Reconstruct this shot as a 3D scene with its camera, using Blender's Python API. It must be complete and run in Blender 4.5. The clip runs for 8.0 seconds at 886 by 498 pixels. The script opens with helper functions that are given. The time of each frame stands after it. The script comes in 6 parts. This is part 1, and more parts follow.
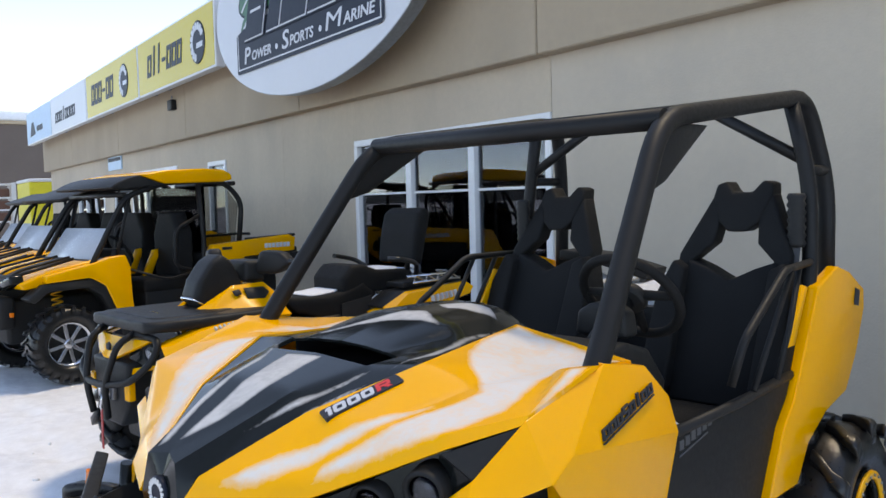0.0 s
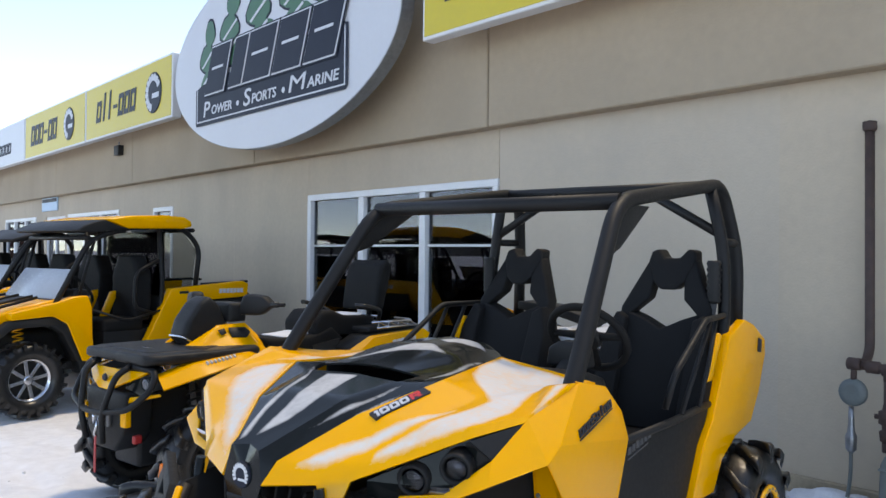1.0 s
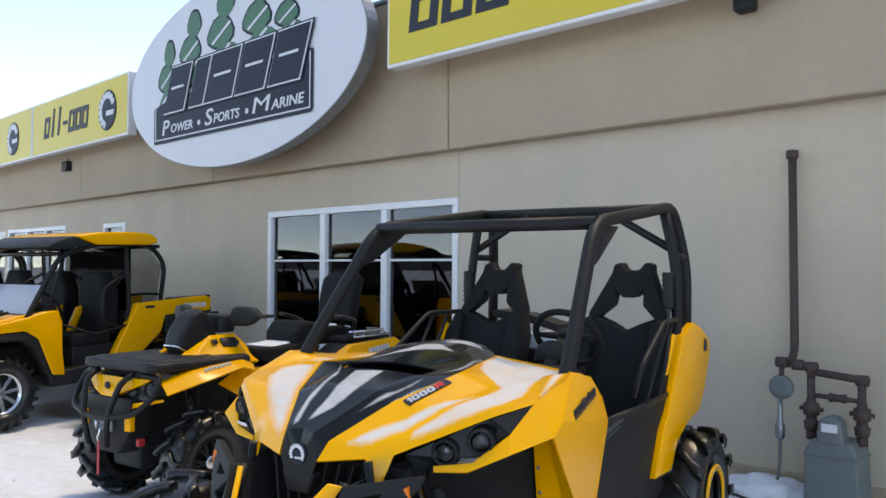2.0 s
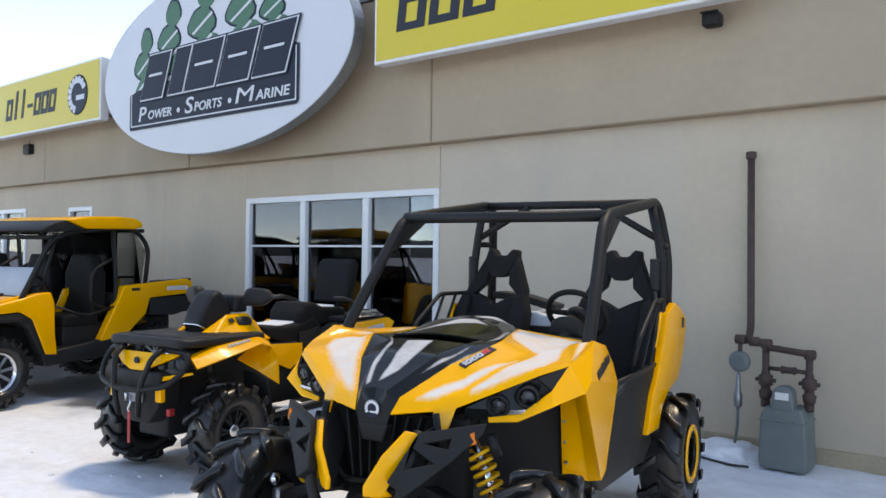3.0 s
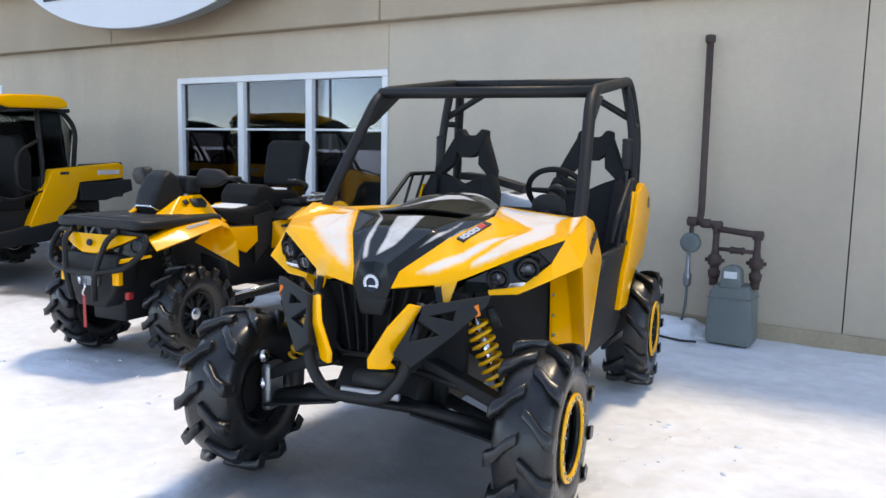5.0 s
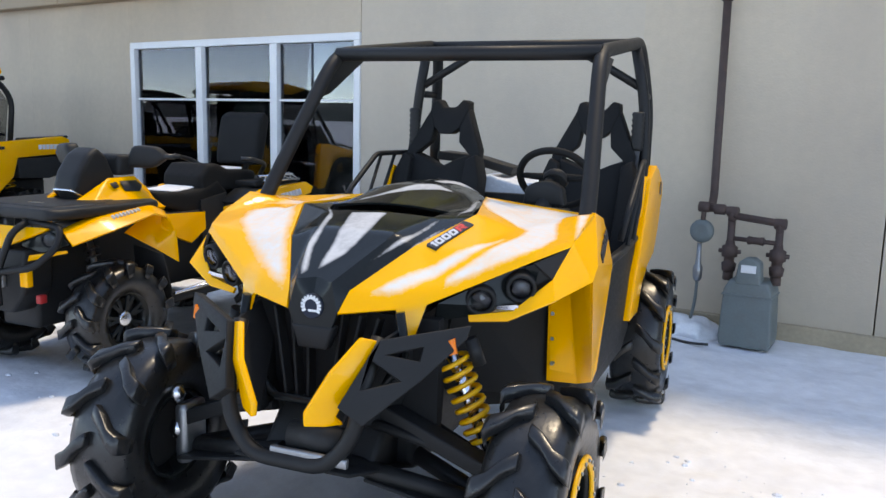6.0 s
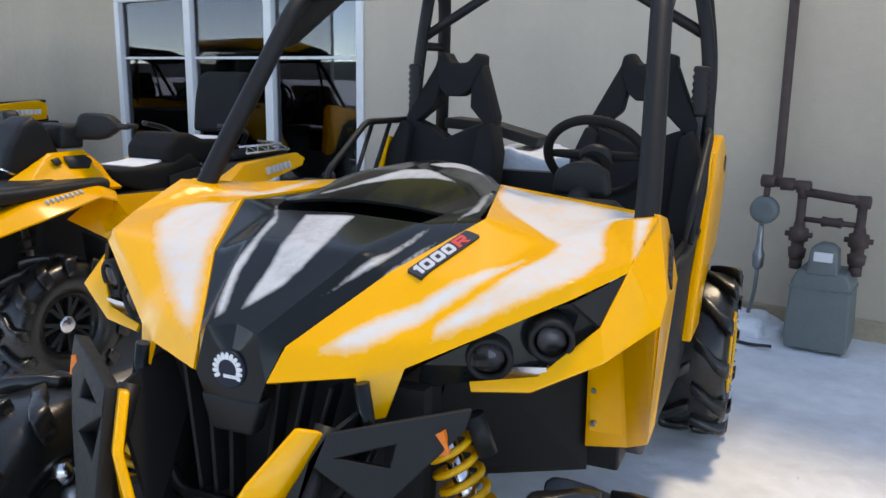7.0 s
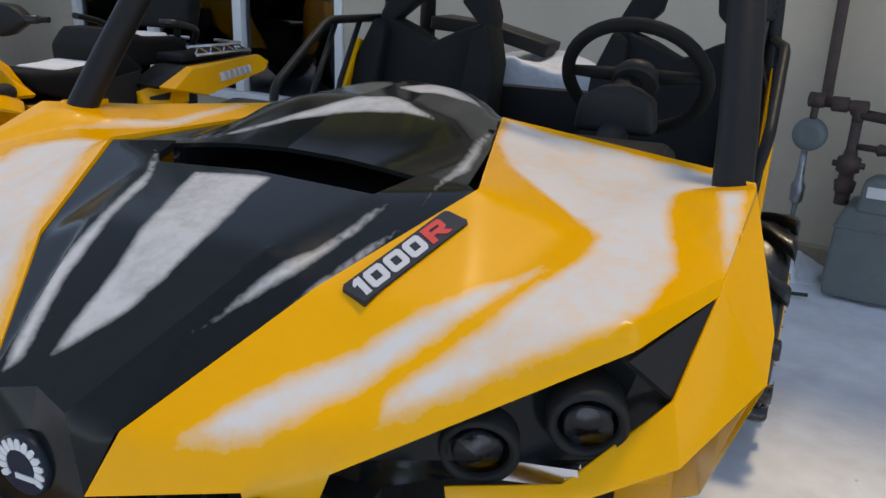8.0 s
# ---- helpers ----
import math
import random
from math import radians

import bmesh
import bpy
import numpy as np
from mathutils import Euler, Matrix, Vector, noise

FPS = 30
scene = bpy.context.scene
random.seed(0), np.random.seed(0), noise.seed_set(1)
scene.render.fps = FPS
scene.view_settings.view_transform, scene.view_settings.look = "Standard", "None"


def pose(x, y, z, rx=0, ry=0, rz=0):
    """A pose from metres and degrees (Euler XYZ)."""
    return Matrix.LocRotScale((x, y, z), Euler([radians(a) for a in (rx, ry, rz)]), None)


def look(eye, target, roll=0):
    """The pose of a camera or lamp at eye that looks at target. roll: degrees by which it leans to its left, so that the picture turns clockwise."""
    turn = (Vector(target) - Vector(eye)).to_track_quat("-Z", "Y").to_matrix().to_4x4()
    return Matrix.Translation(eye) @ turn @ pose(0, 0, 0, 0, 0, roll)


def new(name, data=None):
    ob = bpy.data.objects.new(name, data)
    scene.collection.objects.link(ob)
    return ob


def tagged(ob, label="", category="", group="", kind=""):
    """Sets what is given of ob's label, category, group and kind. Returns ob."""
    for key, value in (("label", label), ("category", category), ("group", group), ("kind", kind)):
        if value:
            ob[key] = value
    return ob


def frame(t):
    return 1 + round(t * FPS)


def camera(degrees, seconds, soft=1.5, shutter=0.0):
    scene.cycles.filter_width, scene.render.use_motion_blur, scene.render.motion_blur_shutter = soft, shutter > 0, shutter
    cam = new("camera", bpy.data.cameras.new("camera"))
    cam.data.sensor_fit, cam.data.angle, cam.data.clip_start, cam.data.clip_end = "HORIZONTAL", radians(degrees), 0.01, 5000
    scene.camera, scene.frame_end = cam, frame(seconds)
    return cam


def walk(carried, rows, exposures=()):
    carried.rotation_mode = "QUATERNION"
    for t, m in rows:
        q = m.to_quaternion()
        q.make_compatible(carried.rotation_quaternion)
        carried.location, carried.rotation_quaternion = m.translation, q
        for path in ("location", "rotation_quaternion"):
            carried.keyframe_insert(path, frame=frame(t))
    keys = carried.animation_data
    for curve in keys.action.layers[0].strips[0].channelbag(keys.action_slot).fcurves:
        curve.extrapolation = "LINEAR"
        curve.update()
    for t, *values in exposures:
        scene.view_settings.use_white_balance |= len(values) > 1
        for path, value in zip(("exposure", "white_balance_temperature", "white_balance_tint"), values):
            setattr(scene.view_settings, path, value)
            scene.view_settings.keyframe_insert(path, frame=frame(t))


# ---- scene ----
cam = camera(58.0, 8.0)
PATH = [
    (0, (8.433, -4.845, 1.583), (6.816, -3.674, 1.462), -1.5),
    (0.5, (8.578, -5.157, 1.582), (7.035, -3.885, 1.516), 0.5),
    (1, (8.757, -5.461, 1.594), (7.259, -4.135, 1.606), 0.6),
    (1.5, (8.923, -5.729, 1.592), (7.447, -4.379, 1.567), 0.6),
    (2, (8.917, -6.032, 1.589), (7.537, -4.584, 1.638), 0.3),
    (2.2, (8.895, -6.176, 1.585), (7.58, -4.671, 1.66), 0.5),
    (3.3, (8.937, -6.934, 1.563), (7.711, -5.354, 1.555), 0.8),
    (3.5, (8.898, -7.046, 1.539), (7.723, -5.428, 1.519), 0.9),
    (4, (8.825, -7.245, 1.53), (7.722, -5.579, 1.437), 0.8),
    (4.5, (8.755, -7.199, 1.507), (7.671, -5.527, 1.348), 0.9),
    (4.7, (8.708, -7.098, 1.489), (7.626, -5.428, 1.291), 1.1),
    (5.8, (8.29, -6.301, 1.483), (7.221, -4.64, 1.172), 1.4),
    (6, (8.205, -6.153, 1.504), (7.158, -4.478, 1.189), 1.4),
    (6.5, (7.988, -5.739, 1.483), (6.923, -4.086, 1.123), 0.7),
    (7, (7.792, -5.358, 1.509), (6.706, -3.731, 1.094), 0.9),
    (7.5, (7.551, -5.019, 1.497), (6.547, -3.357, 1.016), 2.3),
    (8, (7.419, -4.733, 1.483), (6.389, -3.148, 0.832), 2.0),
]
EXPOSURES = [(0, 2.28, 10300, 11), (2.2, 2.3, 10500, 11), (3.5, 2.46, 10500, 11), (4.5, 2.6, 10200, 11), (6.0, 2.62, 10200, 11), (6.5, 2.58, 10200, 11), (7.0, 2.42, 10400, 11), (7.5, 2.16, 10800, 11), (8, 1.9, 10900, 11)]
walk(cam, [(t, look(eye, target, roll)) for t, eye, target, roll in PATH], EXPOSURES)

# ---- world, sun ----
SUN_FROM = Vector((0.02, 0.37, 1.0)).normalized()
world = bpy.data.worlds.new("sky_world")
scene.world = world
world.use_nodes = True
wn = world.node_tree
sky = wn.nodes.new("ShaderNodeTexSky")
sky.sky_type = "NISHITA"
sky.sun_disc = False
sky.sun_elevation = math.asin(SUN_FROM.z)
sky.sun_rotation = math.atan2(SUN_FROM.x, SUN_FROM.y)
sky.altitude, sky.air_density, sky.dust_density, sky.ozone_density = 4500, 0.70, 0.0, 2.5
wn.links.new(sky.outputs["Color"], wn.nodes["Background"].inputs["Color"])
wn.nodes["Background"].inputs["Strength"].default_value = 0.15
sun = new("sun", bpy.data.lights.new("sun", "SUN"))
sun.data.energy, sun.data.angle, sun.data.color = 0.36, radians(8), (1.0, 0.99, 0.97)
sun.matrix_world = look(SUN_FROM * 40, (0, 0, 0))

# ---- materials ----
def mat(name, color, rough=0.6, metal=0.0, vary=0.12, size=6.0, bump=0.0, bump_size=60.0, coat=0.0, shine=0.5, dirt=None, dirt_amount=0.0, dirt_size=3.0):
    """A surface with large and fine variation in tone, fine relief, and dirt in patches."""
    m = bpy.data.materials.new(name)
    m.use_nodes = True
    nt = m.node_tree
    nd, lk = nt.nodes, nt.links
    b = nd["Principled BSDF"]
    b.inputs["Metallic"].default_value = metal
    b.inputs["Coat Weight"].default_value = coat
    b.inputs["Coat Roughness"].default_value = 0.12
    b.inputs["Specular IOR Level"].default_value = shine
    co = nd.new("ShaderNodeTexCoord")
    n1, n2 = nd.new("ShaderNodeTexNoise"), nd.new("ShaderNodeTexNoise")
    for n, s in ((n1, size), (n2, size * 11)):
        n.inputs["Scale"].default_value, n.inputs["Detail"].default_value = s, 5.0
        lk.new(co.outputs["Object"], n.inputs["Vector"])
    add = nd.new("ShaderNodeMath")
    add.operation = "ADD"
    lk.new(n1.outputs["Fac"], add.inputs[0])
    lk.new(n2.outputs["Fac"], add.inputs[1])
    rng = nd.new("ShaderNodeMapRange")
    rng.inputs["From Min"].default_value, rng.inputs["From Max"].default_value = 0.6, 1.4
    rng.inputs["To Min"].default_value, rng.inputs["To Max"].default_value = 1 - vary, 1 + vary
    lk.new(add.outputs[0], rng.inputs["Value"])
    hsv = nd.new("ShaderNodeHueSaturation")
    hsv.inputs["Color"].default_value = (*color, 1)
    lk.new(rng.outputs["Result"], hsv.inputs["Value"])
    out = hsv.outputs["Color"]
    if dirt is not None:
        n3 = nd.new("ShaderNodeTexNoise")
        n3.inputs["Scale"].default_value, n3.inputs["Detail"].default_value, n3.inputs["Roughness"].default_value = dirt_size, 8.0, 0.65
        lk.new(co.outputs["Object"], n3.inputs["Vector"])
        rr = nd.new("ShaderNodeMapRange")
        rr.inputs["From Min"].default_value, rr.inputs["From Max"].default_value = 0.52, 0.72
        rr.inputs["To Max"].default_value = dirt_amount
        lk.new(n3.outputs["Fac"], rr.inputs["Value"])
        mx = nd.new("ShaderNodeMix")
        mx.data_type = "RGBA"
        mx.inputs["B"].default_value = (*dirt, 1)
        lk.new(rr.outputs["Result"], mx.inputs["Factor"])
        lk.new(out, mx.inputs["A"])
        out = mx.outputs["Result"]
    lk.new(out, b.inputs["Base Color"])
    r2 = nd.new("ShaderNodeMapRange")
    r2.inputs["From Min"].default_value, r2.inputs["From Max"].default_value = 0.3, 0.7
    r2.inputs["To Min"].default_value, r2.inputs["To Max"].default_value = rough * 0.9, min(1, rough * 1.12)
    lk.new(n2.outputs["Fac"], r2.inputs["Value"])
    lk.new(r2.outputs["Result"], b.inputs["Roughness"])
    if bump:
        n4 = nd.new("ShaderNodeTexNoise")
        n4.inputs["Scale"].default_value, n4.inputs["Detail"].default_value = bump_size, 4.0
        lk.new(co.outputs["Object"], n4.inputs["Vector"])
        bp = nd.new("ShaderNodeBump")
        bp.inputs["Strength"].default_value, bp.inputs["Distance"].default_value = bump, 0.01
        lk.new(n4.outputs["Fac"], bp.inputs["Height"])
        lk.new(bp.outputs["Normal"], b.inputs["Normal"])
    return m


YELLOW = mat("yellow_plastic", (1.0, 0.425, 0.002), 0.24, vary=0.015, size=3, coat=0.15, shine=0.3)
BLACK = mat("black_plastic", (0.018, 0.0182, 0.0182), 0.5, vary=0.2, shine=0.22, bump=0.05, bump_size=220)
GLOSS = mat("gloss_black_plastic", (0.010, 0.012, 0.012), 0.14, vary=0.15, shine=0.2)
TUBE = mat("black_powder_coat", (0.012, 0.0121, 0.0122), 0.5, vary=0.15, shine=0.25, bump=0.06, bump_size=300)
RUBBER = mat("tyre_rubber", (0.011, 0.0111, 0.0112), 0.30, vary=0.3, bump=0.08, bump_size=60, dirt=(0.06, 0.06, 0.06), dirt_amount=0.2, dirt_size=14)
SEAT = mat("seat_vinyl", (0.013, 0.0131, 0.0131), 0.65, shine=0.12, vary=0.2, bump=0.12, bump_size=160)
SEATGREY = mat("grey_seat_fabric", (0.07, 0.072, 0.075), 0.8, vary=0.2, bump=0.2, bump_size=240)
CHROME = mat("bright_alloy", (0.62, 0.63, 0.65), 0.2, 1.0, vary=0.08)
LAMPDARK = mat("dark_lamp_reflector", (0.05, 0.052, 0.055), 0.25, 0.8)
STEEL = mat("dull_steel", (0.30, 0.31, 0.32), 0.42, 0.9, vary=0.2, size=20)
SNOW = mat("snow", (0.74, 0.755, 0.775), 0.75, vary=0.10, size=5, bump=0.6, bump_size=30)
WALL = mat("painted_concrete", (0.525, 0.428, 0.322), 0.88, vary=0.08, size=1.3, bump=0.25, bump_size=55, dirt=(0.39, 0.335, 0.272), dirt_amount=0.5, dirt_size=0.8)
BAND = mat("tan_fascia_concrete", (0.40, 0.312, 0.220), 0.88, vary=0.09, size=1.1, bump=0.25, bump_size=55, dirt=(0.39, 0.31, 0.225), dirt_amount=0.4, dirt_size=1.2)
FOOT = mat("foundation_concrete", (0.38, 0.30, 0.205), 0.9, vary=0.2, size=3, bump=0.4, bump_size=30)
WHITE = mat("white_sign_face", (0.56, 0.57, 0.59), 0.4, vary=0.03, size=1.5)
SIGNY = mat("yellow_sign_face", (0.62, 0.46, 0.03), 0.4, vary=0.04, size=1.2)
SIGNK = mat("dark_sign_lettering", (0.03, 0.035, 0.045), 0.45, vary=0.1, shine=0.15)
SLATE = mat("slate_sign_field", (0.020, 0.026, 0.040), 0.45, vary=0.1, shine=0.12)
GREEN = mat("green_sign_paint", (0.03, 0.13, 0.07), 0.5, vary=0.15)
SIGNBLUE = mat("pale_blue_sign_face", (0.36, 0.52, 0.66), 0.45, vary=0.1)
TRIM = mat("white_window_frame", (0.70, 0.70, 0.69), 0.4, vary=0.04)
RUST = mat("rusty_brown_pipe", (0.062, 0.036, 0.029), 0.65, vary=0.3, size=14, bump=0.2, dirt=(0.10, 0.05, 0.034), dirt_amount=0.6, dirt_size=16)
METER = mat("grey_meter_paint", (0.135, 0.16, 0.155), 0.5, vary=0.12, size=7, dirt=(0.13, 0.12, 0.11), dirt_amount=0.5, dirt_size=9)
RED = mat("red_plastic", (0.42, 0.022, 0.022), 0.4)
DECALRED = mat("red_decal", (0.72, 0.035, 0.03), 0.4)
ORANGE = mat("orange_reflector", (0.8, 0.17, 0.01), 0.2)
SPRING = mat("yellow_spring_paint", (0.9, 0.42, 0.008), 0.35, vary=0.1)
DUCT = mat("matt_black_duct", (0.019, 0.019, 0.019), 0.9, shine=0.12)
MATT = mat("matt_black_steel", (0.016, 0.0162, 0.0163), 0.6, vary=0.2, shine=0.22, bump=0.05, bump_size=200)
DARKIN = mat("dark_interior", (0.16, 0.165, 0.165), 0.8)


def streaked(m, color, amount):
    """Faint rain streaks and blotches down a wall, over its own paint."""
    nt = m.node_tree
    nd, lk = nt.nodes, nt.links
    b = nd["Principled BSDF"]
    co, mp, n1, n2 = nd.new("ShaderNodeTexCoord"), nd.new("ShaderNodeMapping"), nd.new("ShaderNodeTexNoise"), nd.new("ShaderNodeTexNoise")
    mp.inputs["Scale"].default_value = (1.1, 1.0, 0.2)
    n1.inputs["Scale"].default_value, n1.inputs["Detail"].default_value, n1.inputs["Roughness"].default_value = 1.0, 4, 0.55
    n2.inputs["Scale"].default_value, n2.inputs["Detail"].default_value = 0.45, 4
    lk.new(co.outputs["Object"], mp.inputs["Vector"])
    lk.new(mp.outputs["Vector"], n1.inputs["Vector"])
    lk.new(co.outputs["Object"], n2.inputs["Vector"])
    mul, mr, mx = nd.new("ShaderNodeMath"), nd.new("ShaderNodeMapRange"), nd.new("ShaderNodeMix")
    mul.operation, mx.data_type = "MULTIPLY", "RGBA"
    lk.new(n1.outputs["Fac"], mul.inputs[0])
    lk.new(n2.outputs["Fac"], mul.inputs[1])
    mr.inputs["From Min"].default_value, mr.inputs["From Max"].default_value, mr.inputs["To Max"].default_value = 0.20, 0.42, amount
    lk.new(mul.outputs[0], mr.inputs["Value"])
    lk.new(mr.outputs["Result"], mx.inputs["Factor"])
    lk.new(b.inputs["Base Color"].links[0].from_socket, mx.inputs["A"])
    mx.inputs["B"].default_value = (*color, 1)
    lk.new(mx.outputs["Result"], b.inputs["Base Color"])
    return m


streaked(WALL, (0.353, 0.288, 0.228), 0.45)
streaked(BAND, (0.33, 0.26, 0.185), 0.5)
WALL_PATCH = streaked(mat("repainted_concrete", (0.515, 0.430, 0.335), 0.88, vary=0.06, size=1.3, bump=0.25, bump_size=55, dirt=(0.39, 0.348, 0.295), dirt_amount=0.4, dirt_size=0.7), (0.353, 0.301, 0.249), 0.4)


def glass_mat(name, gloss, tint, shine=(0.85, 0.9, 0.95)):
    m = bpy.data.materials.new(name)
    m.use_nodes = True
    nt = m.node_tree
    nt.nodes.clear()
    o, mx = nt.nodes.new("ShaderNodeOutputMaterial"), nt.nodes.new("ShaderNodeMixShader")
    g, tr = nt.nodes.new("ShaderNodeBsdfGlossy"), nt.nodes.new("ShaderNodeBsdfTransparent")
    g.inputs["Roughness"].default_value = 0.01
    g.inputs["Color"].default_value = (*shine, 1)
    tr.inputs["Color"].default_value = (*tint, 1)
    fr, ad = nt.nodes.new("ShaderNodeFresnel"), nt.nodes.new("ShaderNodeMath")
    fr.inputs["IOR"].default_value = 1.5
    ad.operation, ad.use_clamp = "ADD", True
    ad.inputs[1].default_value = gloss
    nt.links.new(fr.outputs[0], ad.inputs[0])
    nt.links.new(ad.outputs[0], mx.inputs[0])
    nt.links.new(tr.outputs[0], mx.inputs[1])
    nt.links.new(g.outputs[0], mx.inputs[2])
    nt.links.new(mx.outputs[0], o.inputs["Surface"])
    return m


GLASS = glass_mat("window_glass", 0.06, (0.62, 0.66, 0.66), (0.60, 0.61, 0.66))
LENS = glass_mat("clear_lens", 0.0, (0.6, 0.62, 0.64), (0.6, 0.62, 0.65))


# ---- shaping ----
def bm_box(x0, x1, y0, y1, z0, z1, bevel=0.0, segs=1, bm=None):
    bm = bm or bmesh.new()
    r = bmesh.ops.create_cube(bm, size=1.0, matrix=Matrix.LocRotScale(((x0 + x1) / 2, (y0 + y1) / 2, (z0 + z1) / 2), None, (abs(x1 - x0), abs(y1 - y0), abs(z1 - z0))))
    if bevel:
        es = list({e for v in r["verts"] for e in v.link_edges})
        bmesh.ops.bevel(bm, geom=es, offset=bevel, segments=segs, profile=0.5, affect="EDGES")
    return bm


def bm_prism(pts, axis, a, b, bevel=0.0, bm=None):
    """An outline of 2D points, drawn out along an axis from a to b."""
    bm = bm or bmesh.new()

    def place(p, h):
        return {"x": (h, p[0], p[1]), "y": (p[0], h, p[1]), "z": (p[0], p[1], h)}[axis]

    lo = [bm.verts.new(place(p, a)) for p in pts]
    hi = [bm.verts.new(place(p, b)) for p in pts]
    fs = [bm.faces.new(lo), bm.faces.new(hi)]
    for i in range(len(pts)):
        j = (i + 1) % len(pts)
        fs.append(bm.faces.new((lo[i], lo[j], hi[j], hi[i])))
    bmesh.ops.recalc_face_normals(bm, faces=fs)
    if bevel:
        bmesh.ops.bevel(bm, geom=list({e for f in fs for e in f.edges}), offset=bevel, segments=1, affect="EDGES")
    return bm


def rounded(points, radius, steps=5):
    """A polyline with its inner corners rounded."""
    P = [Vector(p) for p in points]
    out = [P[0]]
    for a, b, c in zip(P, P[1:], P[2:]):
        r = min(radius, (a - b).length * 0.45, (c - b).length * 0.45)
        s, e = b + (a - b).normalized() * r, b + (c - b).normalized() * r
        for k in range(steps + 1):
            t = k / steps
            out.append((1 - t) ** 2 * s + 2 * t * (1 - t) * b + t * t * e)
    return out + [P[-1]]


def bm_tube(points, r, sides=12, bend=0.0, bm=None, closed=False):
    """A round bar along a line of points; r may be one radius or one for each point."""
    bm = bm or bmesh.new()
    P = rounded(points, bend) if bend else [Vector(p) for p in points]
    rs = r if isinstance(r, (list, tuple)) else [r] * len(P)
    n = len(P)
    rings, side = [], None
    for i, p in enumerate(P):
        if closed:
            d = (P[(i + 1) % n] - P[i - 1]).normalized()
        else:
            d = (P[min(i + 1, n - 1)] - P[max(i - 1, 0)]).normalized()
        if side is None:
            side = d.orthogonal().normalized()
        side = (side - d * side.dot(d)).normalized()
        up = d.cross(side)
        rings.append([bm.verts.new(p + rs[i] * (math.cos(2 * math.pi * k / sides) * side + math.sin(2 * math.pi * k / sides) * up)) for k in range(sides)])
    fs = []
    for i in range(n if closed else n - 1):
        a, b = rings[i], rings[(i + 1) % n]
        for k in range(sides):
            fs.append(bm.faces.new((a[k], a[(k + 1) % sides], b[(k + 1) % sides], b[k])))
    if not closed:
        fs += [bm.faces.new(rings[0][::-1]), bm.faces.new(rings[-1])]
    bmesh.ops.recalc_face_normals(bm, faces=fs)
    for f in fs:
        f.smooth = len(f.verts) == 4
    return bm


def bm_lathe(profile, axis="x", centre=(0, 0, 0), sides=32, bm=None, closed=False):
    """A profile of (along, radius) turned about an axis through centre."""
    bm = bm or bmesh.new()
    rings = []
    for h, r in profile:
        ring = []
        for k in range(sides):
            a = 2 * math.pi * k / sides
            c, s = r * math.cos(a), r * math.sin(a)
            v = {"x": (h, c, s), "y": (c, h, s), "z": (c, s, h)}[axis]
            ring.append(bm.verts.new(Vector(v) + Vector(centre)))
        rings.append(ring)
    fs = []
    pairs = list(zip(rings, rings[1:])) + ([(rings[-1], rings[0])] if closed else [])
    for a, b in pairs:
        for k in range(sides):
            fs.append(bm.faces.new((a[k], a[(k + 1) % sides], b[(k + 1) % sides], b[k])))
    if not closed:
        for ring, h in ((rings[0], 0), (rings[-1], -1)):
            if profile[h][1] > 1e-4:
                fs.append(bm.faces.new(ring))
    bmesh.ops.remove_doubles(bm, verts=list({v for f in fs for v in f.verts}), dist=1e-5)
    bmesh.ops.recalc_face_normals(bm, faces=bm.faces[:])
    for f in bm.faces:
        f.smooth = len(f.verts) == 4
    return bm


def bm_plate(points, faces, thick, mirror=False, bm=None, side=0):
    """A folded sheet through corner points, given thickness below its face; mirror adds its twin across x = 0."""
    bm = bm or bmesh.new()
    for sgn in ((1, -1) if mirror else (side or 1,)):
        top = [Vector((sgn * p[0], p[1], p[2])) for p in points]
        nrm = [Vector() for _ in top]
        for f in faces:
            f = f[::sgn]
            n = Vector()
            for i in range(len(f)):
                a, b = top[f[i]], top[f[(i + 1) % len(f)]]
                n += a.cross(b)
            n.normalize()
            for i in f:
                nrm[i] += n
        vt = [bm.verts.new(p) for p in top]
        vb = [bm.verts.new(p - n.normalized() * thick) for p, n in zip(top, nrm)]
        count = {}
        for f in faces:
            f = f[::sgn]
            bm.faces.new([vt[i] for i in f])
            bm.faces.new([vb[i] for i in f][::-1])
            for i in range(len(f)):
                e = (f[i], f[(i + 1) % len(f)])
                count[e] = 1
        for a, b in count:
            if (b, a) not in count:
                bm.faces.new((vt[b], vt[a], vb[a], vb[b]))
    bmesh.ops.recalc_face_normals(bm, faces=bm.faces[:])
    return bm


def mesh_from(bm, name, material):
    me = bpy.data.meshes.new(name)
    bm.to_mesh(me)
    bm.free()
    me.materials.append(material)
    return me


def part(name, bm, material, parent=None, label="", at=None):
    """One mesh object under a thing or a part (or standing alone)."""
    ob = new(name, mesh_from(bm, name, material))
    ob.parent = parent
    if at is not None:
        ob.matrix_basis = at
    if label:
        ob["label"] = label
    return ob


def thing(name, m, label, category, group="", kind=""):
    ob = new(name)
    ob.empty_display_size = 0.1
    ob.matrix_basis = m
    return tagged(ob, label, category, group, kind)


